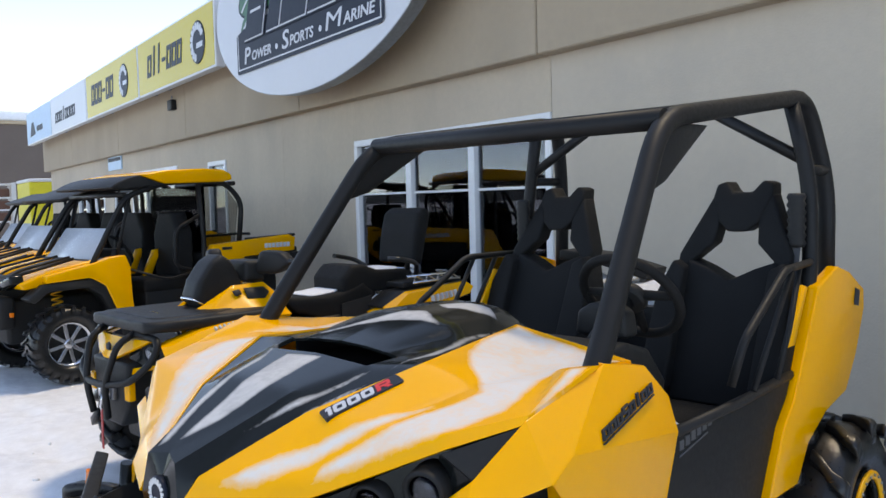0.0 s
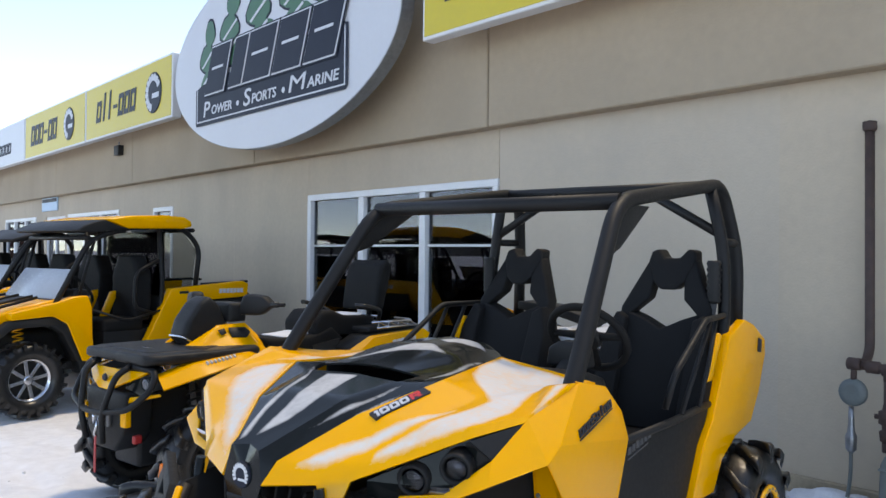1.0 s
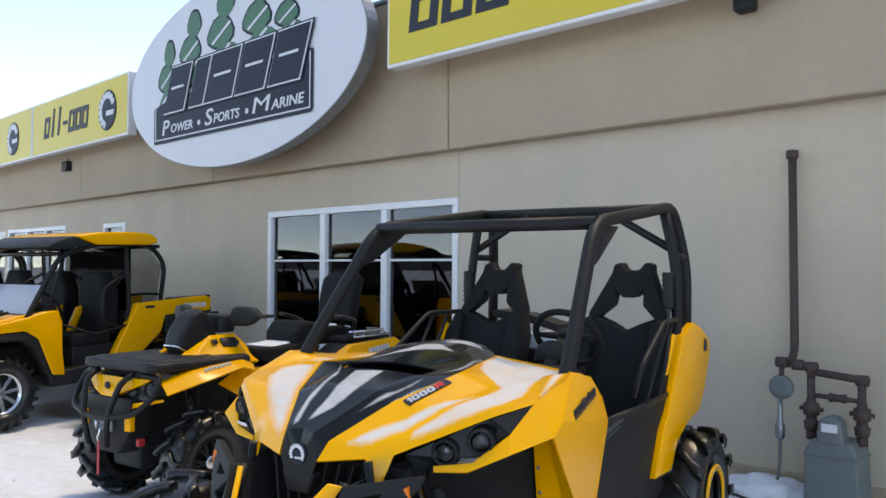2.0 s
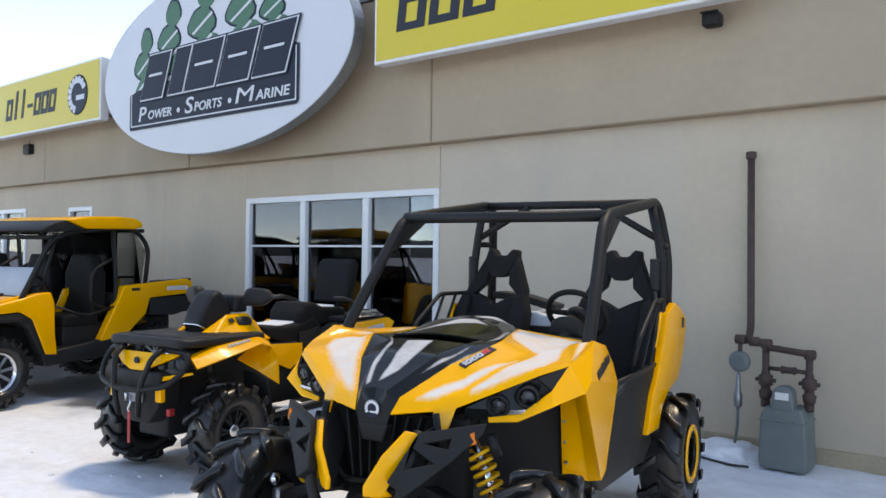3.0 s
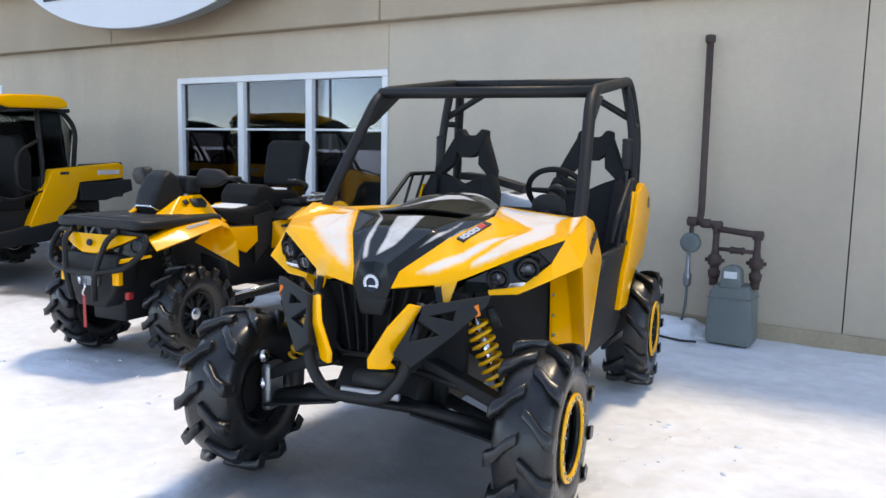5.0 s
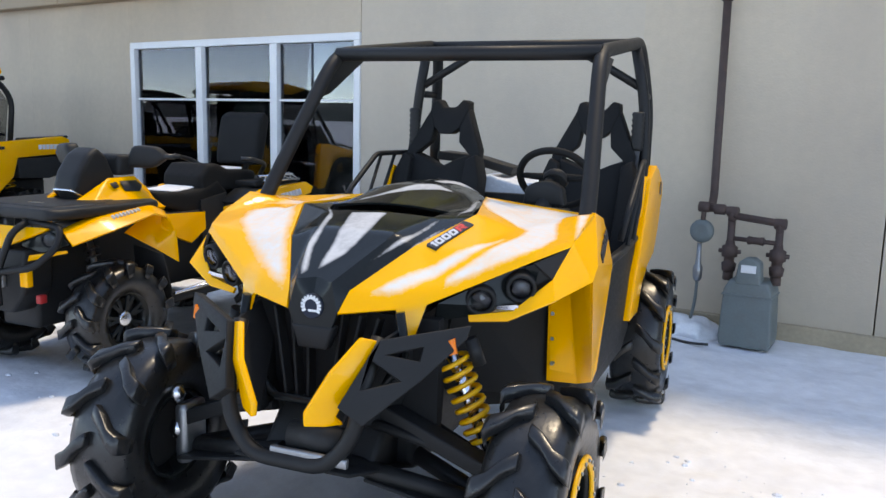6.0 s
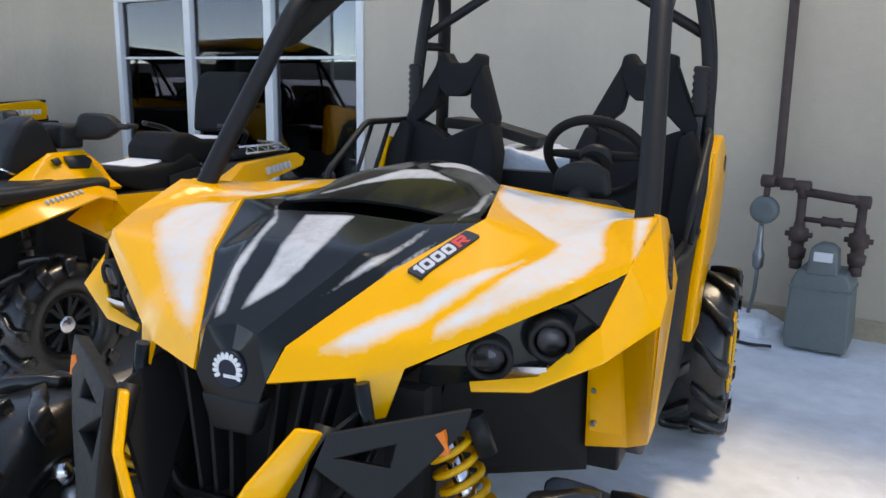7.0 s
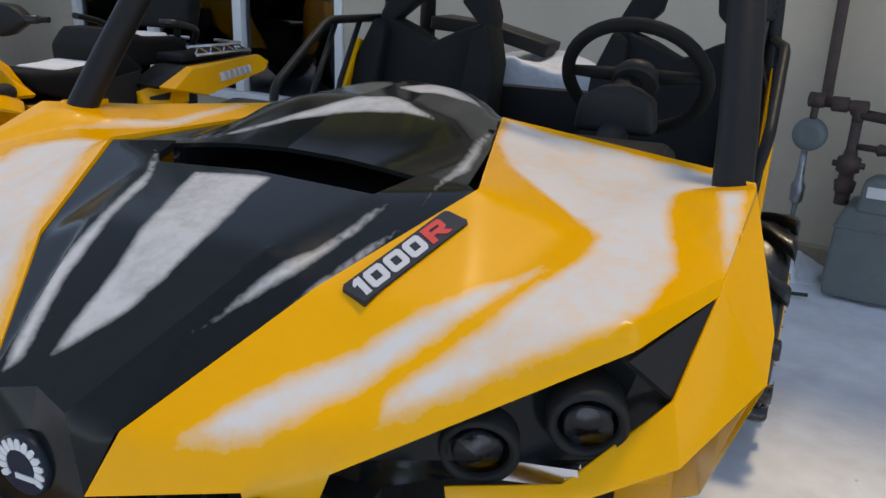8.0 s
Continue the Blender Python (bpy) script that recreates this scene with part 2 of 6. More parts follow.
def text_bm(body, height, depth=0.004, shear=0.0, width=None, bold=0.0):
    """Raised lettering in the x-z plane, facing -y, from its lower left corner."""
    cu = bpy.data.curves.new("lettering", "FONT")
    cu.body, cu.size, cu.extrude, cu.shear = body, height / 0.69, depth / 2, shear
    cu.resolution_u, cu.offset = 3, bold
    tmp = bpy.data.objects.new("lettering", cu)
    me = bpy.data.meshes.new_from_object(tmp)
    bm = bmesh.new()
    bm.from_mesh(me)
    bpy.data.objects.remove(tmp)
    bpy.data.meshes.remove(me)
    bmesh.ops.rotate(bm, verts=bm.verts[:], cent=(0, 0, 0), matrix=Matrix.Rotation(radians(90), 3, "X"))
    xs = [v.co.x for v in bm.verts]
    off, span = min(xs), max(xs) - min(xs)
    for v in bm.verts:
        v.co.x = (v.co.x - off) * ((width / span) if width else 1)
    return bm


def soften(bm, off=0.006, segs=2, angle=12):
    es = [e for e in bm.edges if len(e.link_faces) == 2 and e.calc_face_angle(0) > radians(angle)]
    bmesh.ops.bevel(bm, geom=es, offset=off, segments=segs, profile=0.6, affect="EDGES", clamp_overlap=True)
    for f in bm.faces:
        f.smooth = True
    return bm


def beam(p, q, w, t, up=(0, 0, 1), bm=None, bevel=0.004):
    """A flat bar of width w and thickness t from p to q."""
    bm = bm or bmesh.new()
    p, q = Vector(p), Vector(q)
    d = (q - p).normalized()
    s = d.cross(Vector(up)).normalized()
    u = s.cross(d)
    m = Matrix((s, d, u)).transposed().to_4x4()
    m.translation = (p + q) / 2
    r = bmesh.ops.create_cube(bm, size=1.0, matrix=m @ Matrix.Diagonal((t, (q - p).length, w, 1)))
    if bevel:
        bmesh.ops.bevel(bm, geom=list({e for v in r["verts"] for e in v.link_edges}), offset=bevel, segments=1, affect="EDGES")
    return bm


def inside(x, y, poly):
    """Signed distance to an outline, positive inside."""
    hit, best = False, 9.0
    for (x0, y0), (x1, y1) in zip(poly, poly[1:] + poly[:1]):
        if (y0 > y) != (y1 > y) and x < (x1 - x0) * (y - y0) / (y1 - y0) + x0:
            hit = not hit
        t = max(0.0, min(1.0, ((x - x0) * (x1 - x0) + (y - y0) * (y1 - y0)) / ((x1 - x0) ** 2 + (y1 - y0) ** 2)))
        best = min(best, math.hypot(x - x0 - t * (x1 - x0), y - y0 - t * (y1 - y0)))
    return best if hit else -best


def frost_and_sheen(ob, patches, reach=0.05):
    """Stores how deep each point of a panel lies in its patches of frost and of painted sheen."""
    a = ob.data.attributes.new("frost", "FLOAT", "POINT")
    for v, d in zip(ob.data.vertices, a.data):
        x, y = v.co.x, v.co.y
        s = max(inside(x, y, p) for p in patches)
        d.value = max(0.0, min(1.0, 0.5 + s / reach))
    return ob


def frost_sheen_mat(name, base, color, rough, edge=0.9):
    """A panel's own paint with a thin uneven pale film, frost and painted sheen, where the attribute says so."""
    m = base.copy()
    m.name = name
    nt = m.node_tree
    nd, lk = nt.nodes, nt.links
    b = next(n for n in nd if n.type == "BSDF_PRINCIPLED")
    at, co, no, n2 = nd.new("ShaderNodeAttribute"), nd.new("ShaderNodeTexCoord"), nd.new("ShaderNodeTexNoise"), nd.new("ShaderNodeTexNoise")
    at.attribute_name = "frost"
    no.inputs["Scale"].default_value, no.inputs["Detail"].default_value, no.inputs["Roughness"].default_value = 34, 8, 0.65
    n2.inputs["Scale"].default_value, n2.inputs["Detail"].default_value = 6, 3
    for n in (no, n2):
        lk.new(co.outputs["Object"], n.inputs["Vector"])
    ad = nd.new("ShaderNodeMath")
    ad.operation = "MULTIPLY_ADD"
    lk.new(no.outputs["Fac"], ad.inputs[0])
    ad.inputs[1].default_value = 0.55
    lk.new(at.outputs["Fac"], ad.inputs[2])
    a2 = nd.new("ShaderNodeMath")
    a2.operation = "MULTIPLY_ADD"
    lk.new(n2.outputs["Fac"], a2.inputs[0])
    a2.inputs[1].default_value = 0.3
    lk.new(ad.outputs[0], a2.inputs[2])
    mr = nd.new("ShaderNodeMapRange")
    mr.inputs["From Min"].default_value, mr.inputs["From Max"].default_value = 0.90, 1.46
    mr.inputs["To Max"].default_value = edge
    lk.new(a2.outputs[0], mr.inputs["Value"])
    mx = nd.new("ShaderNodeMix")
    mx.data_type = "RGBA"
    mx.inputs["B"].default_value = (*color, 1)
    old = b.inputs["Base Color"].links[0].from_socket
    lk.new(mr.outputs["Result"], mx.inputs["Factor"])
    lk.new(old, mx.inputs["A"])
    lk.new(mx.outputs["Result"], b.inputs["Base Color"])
    rx = nd.new("ShaderNodeMix")
    rx.data_type = "FLOAT"
    oldr = b.inputs["Roughness"].links[0].from_socket
    lk.new(mr.outputs["Result"], rx.inputs["Factor"])
    lk.new(oldr, rx.inputs["A"])
    rx.inputs["B"].default_value = rough
    lk.new(rx.outputs["Result"], b.inputs["Roughness"])
    iv = nd.new("ShaderNodeMath")
    iv.operation = "SUBTRACT"
    iv.inputs[0].default_value = 1.0
    lk.new(mr.outputs["Result"], iv.inputs[1])
    cm = nd.new("ShaderNodeMath")
    cm.operation = "MULTIPLY"
    cm.inputs[1].default_value = b.inputs["Coat Weight"].default_value
    lk.new(iv.outputs[0], cm.inputs[0])
    lk.new(cm.outputs[0], b.inputs["Coat Weight"])
    return m


YELLOW_FROST = frost_sheen_mat("frosted_yellow_plastic", YELLOW, (0.70, 0.67, 0.64), 0.7, 0.97)
# on black the pale film also paints in sky reflection
GLOSS_FROST_SHEEN = frost_sheen_mat("black_plastic_frost_sheen", GLOSS, (0.57, 0.56, 0.55), 0.6, 0.95)


def finely(bm, longest=0.035):
    """Splits long edges, so that the frost has points to sit on."""
    for _ in range(5):
        es = [e for e in bm.edges if e.calc_length() > longest]
        if not es:
            break
        bmesh.ops.subdivide_edges(bm, edges=es, cuts=1, use_grid_fill=True)
    bmesh.ops.triangulate(bm, faces=[f for f in bm.faces if len(f.verts) > 4])
    return bm


def moulded(bm, longest=0.02, rounds=4, sharp=42):
    """Cuts a folded panel finely and rounds its soft folds, leaving its rim sharp."""
    bmesh.ops.triangulate(bm, faces=bm.faces[:])
    for _ in range(7):
        es = [e for e in bm.edges if e.calc_length() > longest]
        if not es:
            break
        bmesh.ops.subdivide_edges(bm, edges=es, cuts=1)
        bmesh.ops.triangulate(bm, faces=[f for f in bm.faces if len(f.verts) > 3])
    vs = [v for v in bm.verts if max(e.calc_face_angle(3.0) for e in v.link_edges) < radians(sharp)]
    for _ in range(rounds):
        bmesh.ops.smooth_vert(bm, verts=vs, factor=0.5, use_axis_x=True, use_axis_y=True, use_axis_z=True)
    bm.normal_update()
    for f in bm.faces:
        f.smooth = True
    for e in bm.edges:
        e.smooth = e.calc_face_angle(3.0) < radians(sharp)
    return bm


def face_frame(points, origin, along):
    """A pose on the plane through three points: x along the given way, z (up in lettering) across it, -y out of the plane."""
    a, b, c = (Vector(p) for p in points)
    n = (b - a).cross(c - a).normalized()
    x = Vector(along)
    x = (x - n * x.dot(n)).normalized()
    o = Vector(origin)
    o = o - n * (o - a).dot(n)
    z = n.cross(x) * 1.0
    m = Matrix((x, -n, z)).transposed().to_4x4()
    m.translation = o
    return m


# ---- wheels ----
def tyre_bm(radius, width, rim_r, depth):
    w = width / 2
    c = radius - depth
    return bm_lathe([(-w * 0.72, rim_r), (-w * 0.98, rim_r + (c - rim_r) * 0.35), (-w, rim_r + (c - rim_r) * 0.72), (-w * 0.82, c - 0.012), (-w * 0.5, c), (w * 0.5, c), (w * 0.82, c - 0.012), (w, rim_r + (c - rim_r) * 0.72), (w * 0.98, rim_r + (c - rim_r) * 0.35), (w * 0.72, rim_r)], "x", sides=48, closed=True)


def lug_bm(radius, width, lugs, depth, sgn, bm=None, turn=0.0):
    """One swept lug, from the middle of the tread out over the shoulder."""
    bm = bm or bmesh.new()
    w, c = width / 2, radius - depth
    step = 2 * math.pi / lugs
    thick = 0.026 if depth > 0.02 else 0.015
    rows = []
    for x, da, hw, top, low in ((0.03, 0.0, thick * 0.8, depth * 0.9, -0.004), (0.38, 0.18, thick * 0.8, depth, -0.004), (0.70, 0.44, thick * 0.85, depth, -0.008), (0.98, 0.56, thick, depth * 0.95, -0.014), (1.10, 0.60, thick, depth * 0.55, -0.03), (1.09, 0.60, thick * 0.9, -0.02, -0.06)):
        a = turn + da * step * 0.9
        ring = []
        for h, s in ((low, -1.25), (top, -1), (top, 1), (low, 1.25)):
            r, aa = c + h, a + s * hw / c
            ring.append(bm.verts.new((sgn * x * w, r * math.cos(aa), r * math.sin(aa))))
        rows.append(ring)
    fs = []
    for p, q in zip(rows, rows[1:]):
        for i in range(4):
            fs.append(bm.faces.new((p[i], p[(i + 1) % 4], q[(i + 1) % 4], q[i])))
    fs += [bm.faces.new(rows[0]), bm.faces.new(rows[-1])]
    bmesh.ops.recalc_face_normals(bm, faces=fs)
    return bm


LUG_MESHES = {}


def wheel_parts(parent, at, radius, width, rim_r, lugs, depth, ring=None, spokes=6, spoke_mat=None, out=1, twin=True, hub_mat=None):
    """A wheel under its vehicle: tyre, rim with spokes, hub and, where there is one, a bolted outer ring. out: which way its face looks."""
    spoke_mat = spoke_mat or GLOSS
    deep = depth > 0.02
    tyre = part("wheel", tyre_bm(radius, width, rim_r, depth), RUBBER, parent, at=at, label="black mud tyre with deep swept lugs" if deep else "black all-terrain tyre")
    step = 2 * math.pi / lugs
    for sgn in (1, -1):
        if deep:
            key = (radius, width, lugs, depth, sgn)
            if key not in LUG_MESHES:
                LUG_MESHES[key] = mesh_from(soften(lug_bm(*key), 0.004, 1, 30), "lug", RUBBER)
            for k in range(lugs):
                lug = new("lug", LUG_MESHES[key])
                lug.parent = tyre
                lug.matrix_basis = pose(0, 0, 0, math.degrees((k + (0.5 if sgn < 0 else 0)) * step))
        else:
            bm = bmesh.new()
            for k in range(lugs):
                lug_bm(radius, width, lugs, depth, sgn, bm, (k + (0.5 if sgn < 0 else 0)) * step)
            part("tread", bm, RUBBER, tyre)["kind"] = "stuff"
    w = width / 2
    prof = [(-w * 0.70, rim_r + 0.006), (-w * 0.62, rim_r - 0.012), (w * 0.55, rim_r - 0.02), (w * 0.62, rim_r - 0.012), (w * 0.74, rim_r + 0.006), (w * 0.70, rim_r - 0.004), (w * 0.5, rim_r - 0.028), (-w * 0.6, rim_r - 0.028)]
    part("rim", bm_lathe([(out * h, r) for h, r in prof], "x", sides=40, closed=True), spoke_mat, tyre)
    part("disc", bm_lathe([(out * w * 0.05, rim_r - 0.02), (out * w * 0.12, rim_r - 0.02)], "x", sides=32), BLACK, tyre)
    for k in range(spokes):
        bm = bmesh.new()
        a = 2 * math.pi * k / spokes
        for da in ((-0.16, 0.16) if twin else (0.0,)):
            p = (out * w * 0.42, 0.035 * math.cos(a), 0.035 * math.sin(a))
            q = (out * w * 0.50, (rim_r - 0.016) * math.cos(a + da), (rim_r - 0.016) * math.sin(a + da))
            beam(p, q, 0.016, 0.022 if twin else 0.034, up=(1, 0, 0), bm=bm, bevel=0.002)
        part("spoke", bm, spoke_mat, tyre)
    part("hub", bm_lathe([(out * w * 0.30, 0.05), (out * w * 0.52, 0.046), (out * w * 0.58, 0.03), (out * w * 0.60, 0.0)], "x", sides=20), hub_mat or spoke_mat, tyre)
    if ring:
        part("rim_lip", bm_lathe([(out * w * 0.70, rim_r + 0.006), (out * w * 0.97, rim_r + 0.008), (out * w * 0.97, rim_r - 0.018), (out * w * 0.70, rim_r - 0.022)], "x", sides=40, closed=True), spoke_mat, tyre)
        part("bead_ring", bm_lathe([(out * w * 0.97, rim_r + 0.014), (out * w * 1.04, rim_r + 0.012), (out * w * 1.06, rim_r + 0.006), (out * w * 1.06, rim_r - 0.015), (out * w * 0.97, rim_r - 0.020)], "x", sides=48, closed=True), ring, tyre, "yellow bolted bead ring")
        for k in range(20):
            a = 2 * math.pi * k / 20
            part("bolt", bm_lathe([(0, 0.006), (out * 0.006, 0.006), (out * 0.006, 0.0)], "x", centre=(out * w * 1.06, (rim_r - 0.003) * math.cos(a), (rim_r - 0.003) * math.sin(a)), sides=6), STEEL, tyre)
    return tyre

# ---- ground ----
BARE = [
    [(-9.0, -0.2), (2.2, -0.2), (2.7, -1.0), (2.5, -2.5), (1.0, -2.75), (-0.4, -2.6), (-3.0, -2.5), (-9.0, -2.4)],
    [(5.75, -3.3), (7.1, -3.1), (7.3, -4.0), (7.2, -4.9), (6.6, -5.25), (5.9, -5.0), (5.6, -4.3)],
    [(3.1, -1.2), (4.3, -1.3), (4.5, -2.4), (4.3, -3.3), (3.3, -3.5), (3.0, -2.6)],
]


def bareness(x, y):
    if not (-10 < x < 9 and -7 < y < 0.5):
        return 0.0
    d = max(inside(x, y, p) for p in BARE)
    return max(0.0, min(1.0, 0.5 + (d + 0.22 * noise.noise((x * 1.6, y * 1.6, 5))) / 0.5))


PRINTS = [(7.42 + 0.13 * math.sin(2.3 * k), -2.62 - 0.20 * k, 0.05 + 0.02 * math.sin(5.1 * k)) for k in range(9)] + [(7.75 + 0.2 * math.sin(1.7 * k), -3.0 - 0.31 * k, 0.07) for k in range(6)] + [(5.0 + 0.3 * math.sin(2.9 * k), -4.6 - 0.25 * k, 0.07) for k in range(6)] + [(2.9 - 0.3 * k, -3.9 + 0.2 * math.sin(3.1 * k), 0.08) for k in range(7)]


def trodden(x, y):
    """Boot and tyre dents with pushed-up rims."""
    h = 0.0
    if 0.5 < x < 8.5 and -6.5 < y < -2.3:
        for px, py, r in PRINTS:
            d = ((x - px) ** 2 + ((y - py) * 0.7) ** 2) / (r * r)
            if d < 9:
                h += 0.035 * (0.7 * d - 1.0) * math.exp(-d)
    return h


def ground_z(x, y):
    near = max(0.0, 1 - max(abs(x - 3) / 14, abs(y + 4) / 9))
    lump = 0.5 * noise.noise((x * 0.6, y * 0.6, 0)) + 0.35 * noise.noise((x * 1.9, y * 1.9, 3)) + 0.30 * noise.noise((x * 5.0, y * 5.0, 7)) + 0.16 * noise.noise((x * 11.0, y * 11.0, 9))
    return near * 0.06 * lump * (1 - 0.8 * bareness(x, y)) + trodden(x, y) - 0.012 - 0.02 * bareness(x, y)


def build_ground():
    bm = bmesh.new()
    xs = [-1500, -400, -120, -60] + [-30 + 1.0 * i for i in range(26)] + [-4 + 0.06 * i for i in range(235)] + [10.5 + i for i in range(14)] + [40, 80, 200, 600, 1500]
    ys = [-1500, -400, -150, -70, -40, -25, -18, -14, -11] + [-9 + 0.06 * i for i in range(151)] + [0.3, 40, 200, 1500]
    grid = [[bm.verts.new((x, y, ground_z(x, y))) for y in ys] for x in xs]
    for i in range(len(xs) - 1):
        for j in range(len(ys) - 1):
            bm.faces.new((grid[i][j], grid[i + 1][j], grid[i + 1][j + 1], grid[i][j + 1])).smooth = True
    return bm


def ground_mat():
    """Trodden snow, with wet grey paving where it has worn through."""
    m = mat("trodden_snow", (0.80, 0.81, 0.825), 0.7, vary=0.12, size=0.9, bump=0.9, bump_size=9, dirt=(0.58, 0.59, 0.61), dirt_amount=0.95, dirt_size=0.9)
    nt = m.node_tree
    nd, lk = nt.nodes, nt.links
    b = nd["Principled BSDF"]
    at, co, no = nd.new("ShaderNodeAttribute"), nd.new("ShaderNodeTexCoord"), nd.new("ShaderNodeTexNoise")
    at.attribute_name = "bare"
    no.inputs["Scale"].default_value, no.inputs["Detail"].default_value, no.inputs["Roughness"].default_value = 2.6, 8, 0.65
    lk.new(co.outputs["Object"], no.inputs["Vector"])
    ad, mr = nd.new("ShaderNodeMath"), nd.new("ShaderNodeMapRange")
    ad.operation = "ADD"
    lk.new(at.outputs["Fac"], ad.inputs[0])
    lk.new(no.outputs["Fac"], ad.inputs[1])
    mr.inputs["From Min"].default_value, mr.inputs["From Max"].default_value = 0.85, 1.25
    mr.inputs["To Max"].default_value = 0.92
    lk.new(ad.outputs[0], mr.inputs["Value"])
    n2, rp = nd.new("ShaderNodeTexNoise"), nd.new("ShaderNodeMix")
    n2.inputs["Scale"].default_value, n2.inputs["Detail"].default_value = 5.0, 6
    lk.new(co.outputs["Object"], n2.inputs["Vector"])
    rp.data_type = "RGBA"
    rp.inputs["A"].default_value, rp.inputs["B"].default_value = (0.13, 0.125, 0.12, 1), (0.32, 0.31, 0.30, 1)
    lk.new(n2.outputs["Fac"], rp.inputs["Factor"])
    mx, rx = nd.new("ShaderNodeMix"), nd.new("ShaderNodeMix")
    mx.data_type, rx.data_type = "RGBA", "FLOAT"
    for k, sock, new_b in ((mx, "Base Color", None), (rx, "Roughness", 0.32)):
        old = b.inputs[sock].links[0].from_socket
        lk.new(mr.outputs["Result"], k.inputs["Factor"])
        lk.new(old, k.inputs["A"])
        if new_b is None:
            lk.new(rp.outputs["Result"], k.inputs["B"])
        else:
            k.inputs["B"].default_value = new_b
        lk.new(k.outputs["Result"], b.inputs[sock])
    return m


ground = part("ground", build_ground(), ground_mat())
tagged(ground, "trodden snow with patches of wet grey paving", "ground", kind="structure")
bare = ground.data.attributes.new("bare", "FLOAT", "POINT")
for v, d in zip(ground.data.vertices, bare.data):
    d.value = bareness(v.co.x, v.co.y)

# small crumbs of snow thrown up by tyres and boots
crumbs = bmesh.new()
rnd = random.Random(12)
for cx, cy, sx, sy, n in ((7.45, -2.85, 0.22, 0.3, 40), (4.7, -4.5, 0.7, 0.5, 25), (2.6, -3.5, 0.7, 0.5, 25)):
    for k in range(n):
        x, y, r = rnd.gauss(cx, sx), rnd.gauss(cy, sy), 0.004 + 0.012 * rnd.random() ** 3
        got = bmesh.ops.create_icosphere(crumbs, subdivisions=1, radius=r)["verts"]
        turn = rnd.random() * 6.28
        for v in got:
            a, b = v.co.x * 1.6, v.co.y
            v.co = (x + a * math.cos(turn) - b * math.sin(turn), y + a * math.sin(turn) + b * math.cos(turn), ground_z(x, y) + r * 0.1 + v.co.z * 0.8)
for f in crumbs.faces:
    f.smooth = True
crumb_ob = part("snow_crumbs", crumbs, SNOW)
tagged(crumb_ob, "loose crumbs of white snow on the ground", "snow", kind="stuff")

# ---- building front ----
WX0, WX1, WZ0, WZ1 = 0.0, 3.39, 0.42, 2.32
LIP, BANDY, ROOF = 2.795, -0.16, 4.50
OPENINGS = [(-15.2, -12.3, 0.9, 2.38), (-11.5, -10.05, 0.03, 2.35), (-9.8, -6.7, 0.95, 2.37), (-5.03, -4.2, 0.95, 2.34), (WX0, WX1, WZ0, WZ1)]
JOINTS = [-19.0, -15.4, -11.9, -9.9, -6.5, -3.9, -2.02, 0.0, 3.39, 6.13, 7.89, 12.3, 16.8, 21.0]


WIDE = {3.39: 0.6, 6.13: 0.0, 7.89: 0.9, 12.3: 1.0}
wall_north = thing("wall_north", Matrix(), "beige painted concrete panel wall with dark vertical joints", "wall", kind="structure")
for a, b in zip(JOINTS, JOINTS[1:]):
    cuts = sorted({a, b} | {min(max(v, a), b) for o in OPENINGS for v in o[:2]})
    bm = bmesh.new()
    for p, q in zip(cuts, cuts[1:]):
        g0, g1 = (0.006 if p == a else 0) * WIDE.get(a, 0.3), (0.006 if q == b else 0) * WIDE.get(b, 0.3)
        o = next((o for o in OPENINGS if o[0] <= p + 1e-6 and o[1] >= q - 1e-6), None)
        spans = [(0.1, o[2]), (o[3], LIP + 0.3)] if o else [(0.1, LIP + 0.3)]
        for z0, z1 in spans:
            if z1 - z0 > 0.01:
                bm_box(p + g0, q - g1, 0.0, 0.25, z0, z1, bm=bm)
    part("panel", bm, WALL_PATCH if a == 3.39 else WALL, wall_north)
part("joint_backing", bm_box(-19, 0.0, 0.26, 0.3, 2.4, LIP + 0.3), FOOT, wall_north)
part("footing", bm_box(-19.0, 21.0, -0.03, 0.25, -0.3, 0.11, 0.01), FOOT, wall_north, "bare grey-brown concrete footing")

fascia = thing("wall_fascia", Matrix(), "tan concrete fascia band standing proud of the wall", "fascia", kind="structure")
BJ = [-19.2, -15.0, -10.2, -5.65, -1.15, 3.38, 7.9, 12.4, 16.9, 21.0]
for a, b in zip(BJ, BJ[1:]):
    part("panel", bm_box(a + 0.005, b - 0.005, BANDY, 0.25, LIP, ROOF, 0.012), BAND, fascia)
part("coping", bm_box(-19.25, 21.0, BANDY - 0.03, 0.3, ROOF, ROOF + 0.05, 0.01), STEEL, fascia, "thin metal coping along the roof edge")

# the rest of the building closes the place
shell = thing("wall_shell", Matrix(), "plain rear and side walls and flat roof of the shop", "wall", kind="structure")
part("side_wall", bm_box(-19.0, -18.7, 0.25, 14.0, -0.2, ROOF), WALL, shell)
part("side_wall", bm_box(20.7, 21.0, 0.25, 14.0, -0.2, ROOF), WALL, shell)
part("back_wall", bm_box(-18.7, 20.7, 13.7, 14.0, -0.2, ROOF), WALL, shell)
part("roof", bm_box(-18.7, 20.7, 0.25, 13.7, ROOF - 0.35, ROOF - 0.1), FOOT, shell)
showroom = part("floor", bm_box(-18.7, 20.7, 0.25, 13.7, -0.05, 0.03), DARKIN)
tagged(showroom, "dark polished floor inside the showroom", "floor", kind="structure")
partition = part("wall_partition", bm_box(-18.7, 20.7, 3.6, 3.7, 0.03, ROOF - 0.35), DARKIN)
tagged(partition, "dark partition wall inside the showroom", "wall", kind="structure")


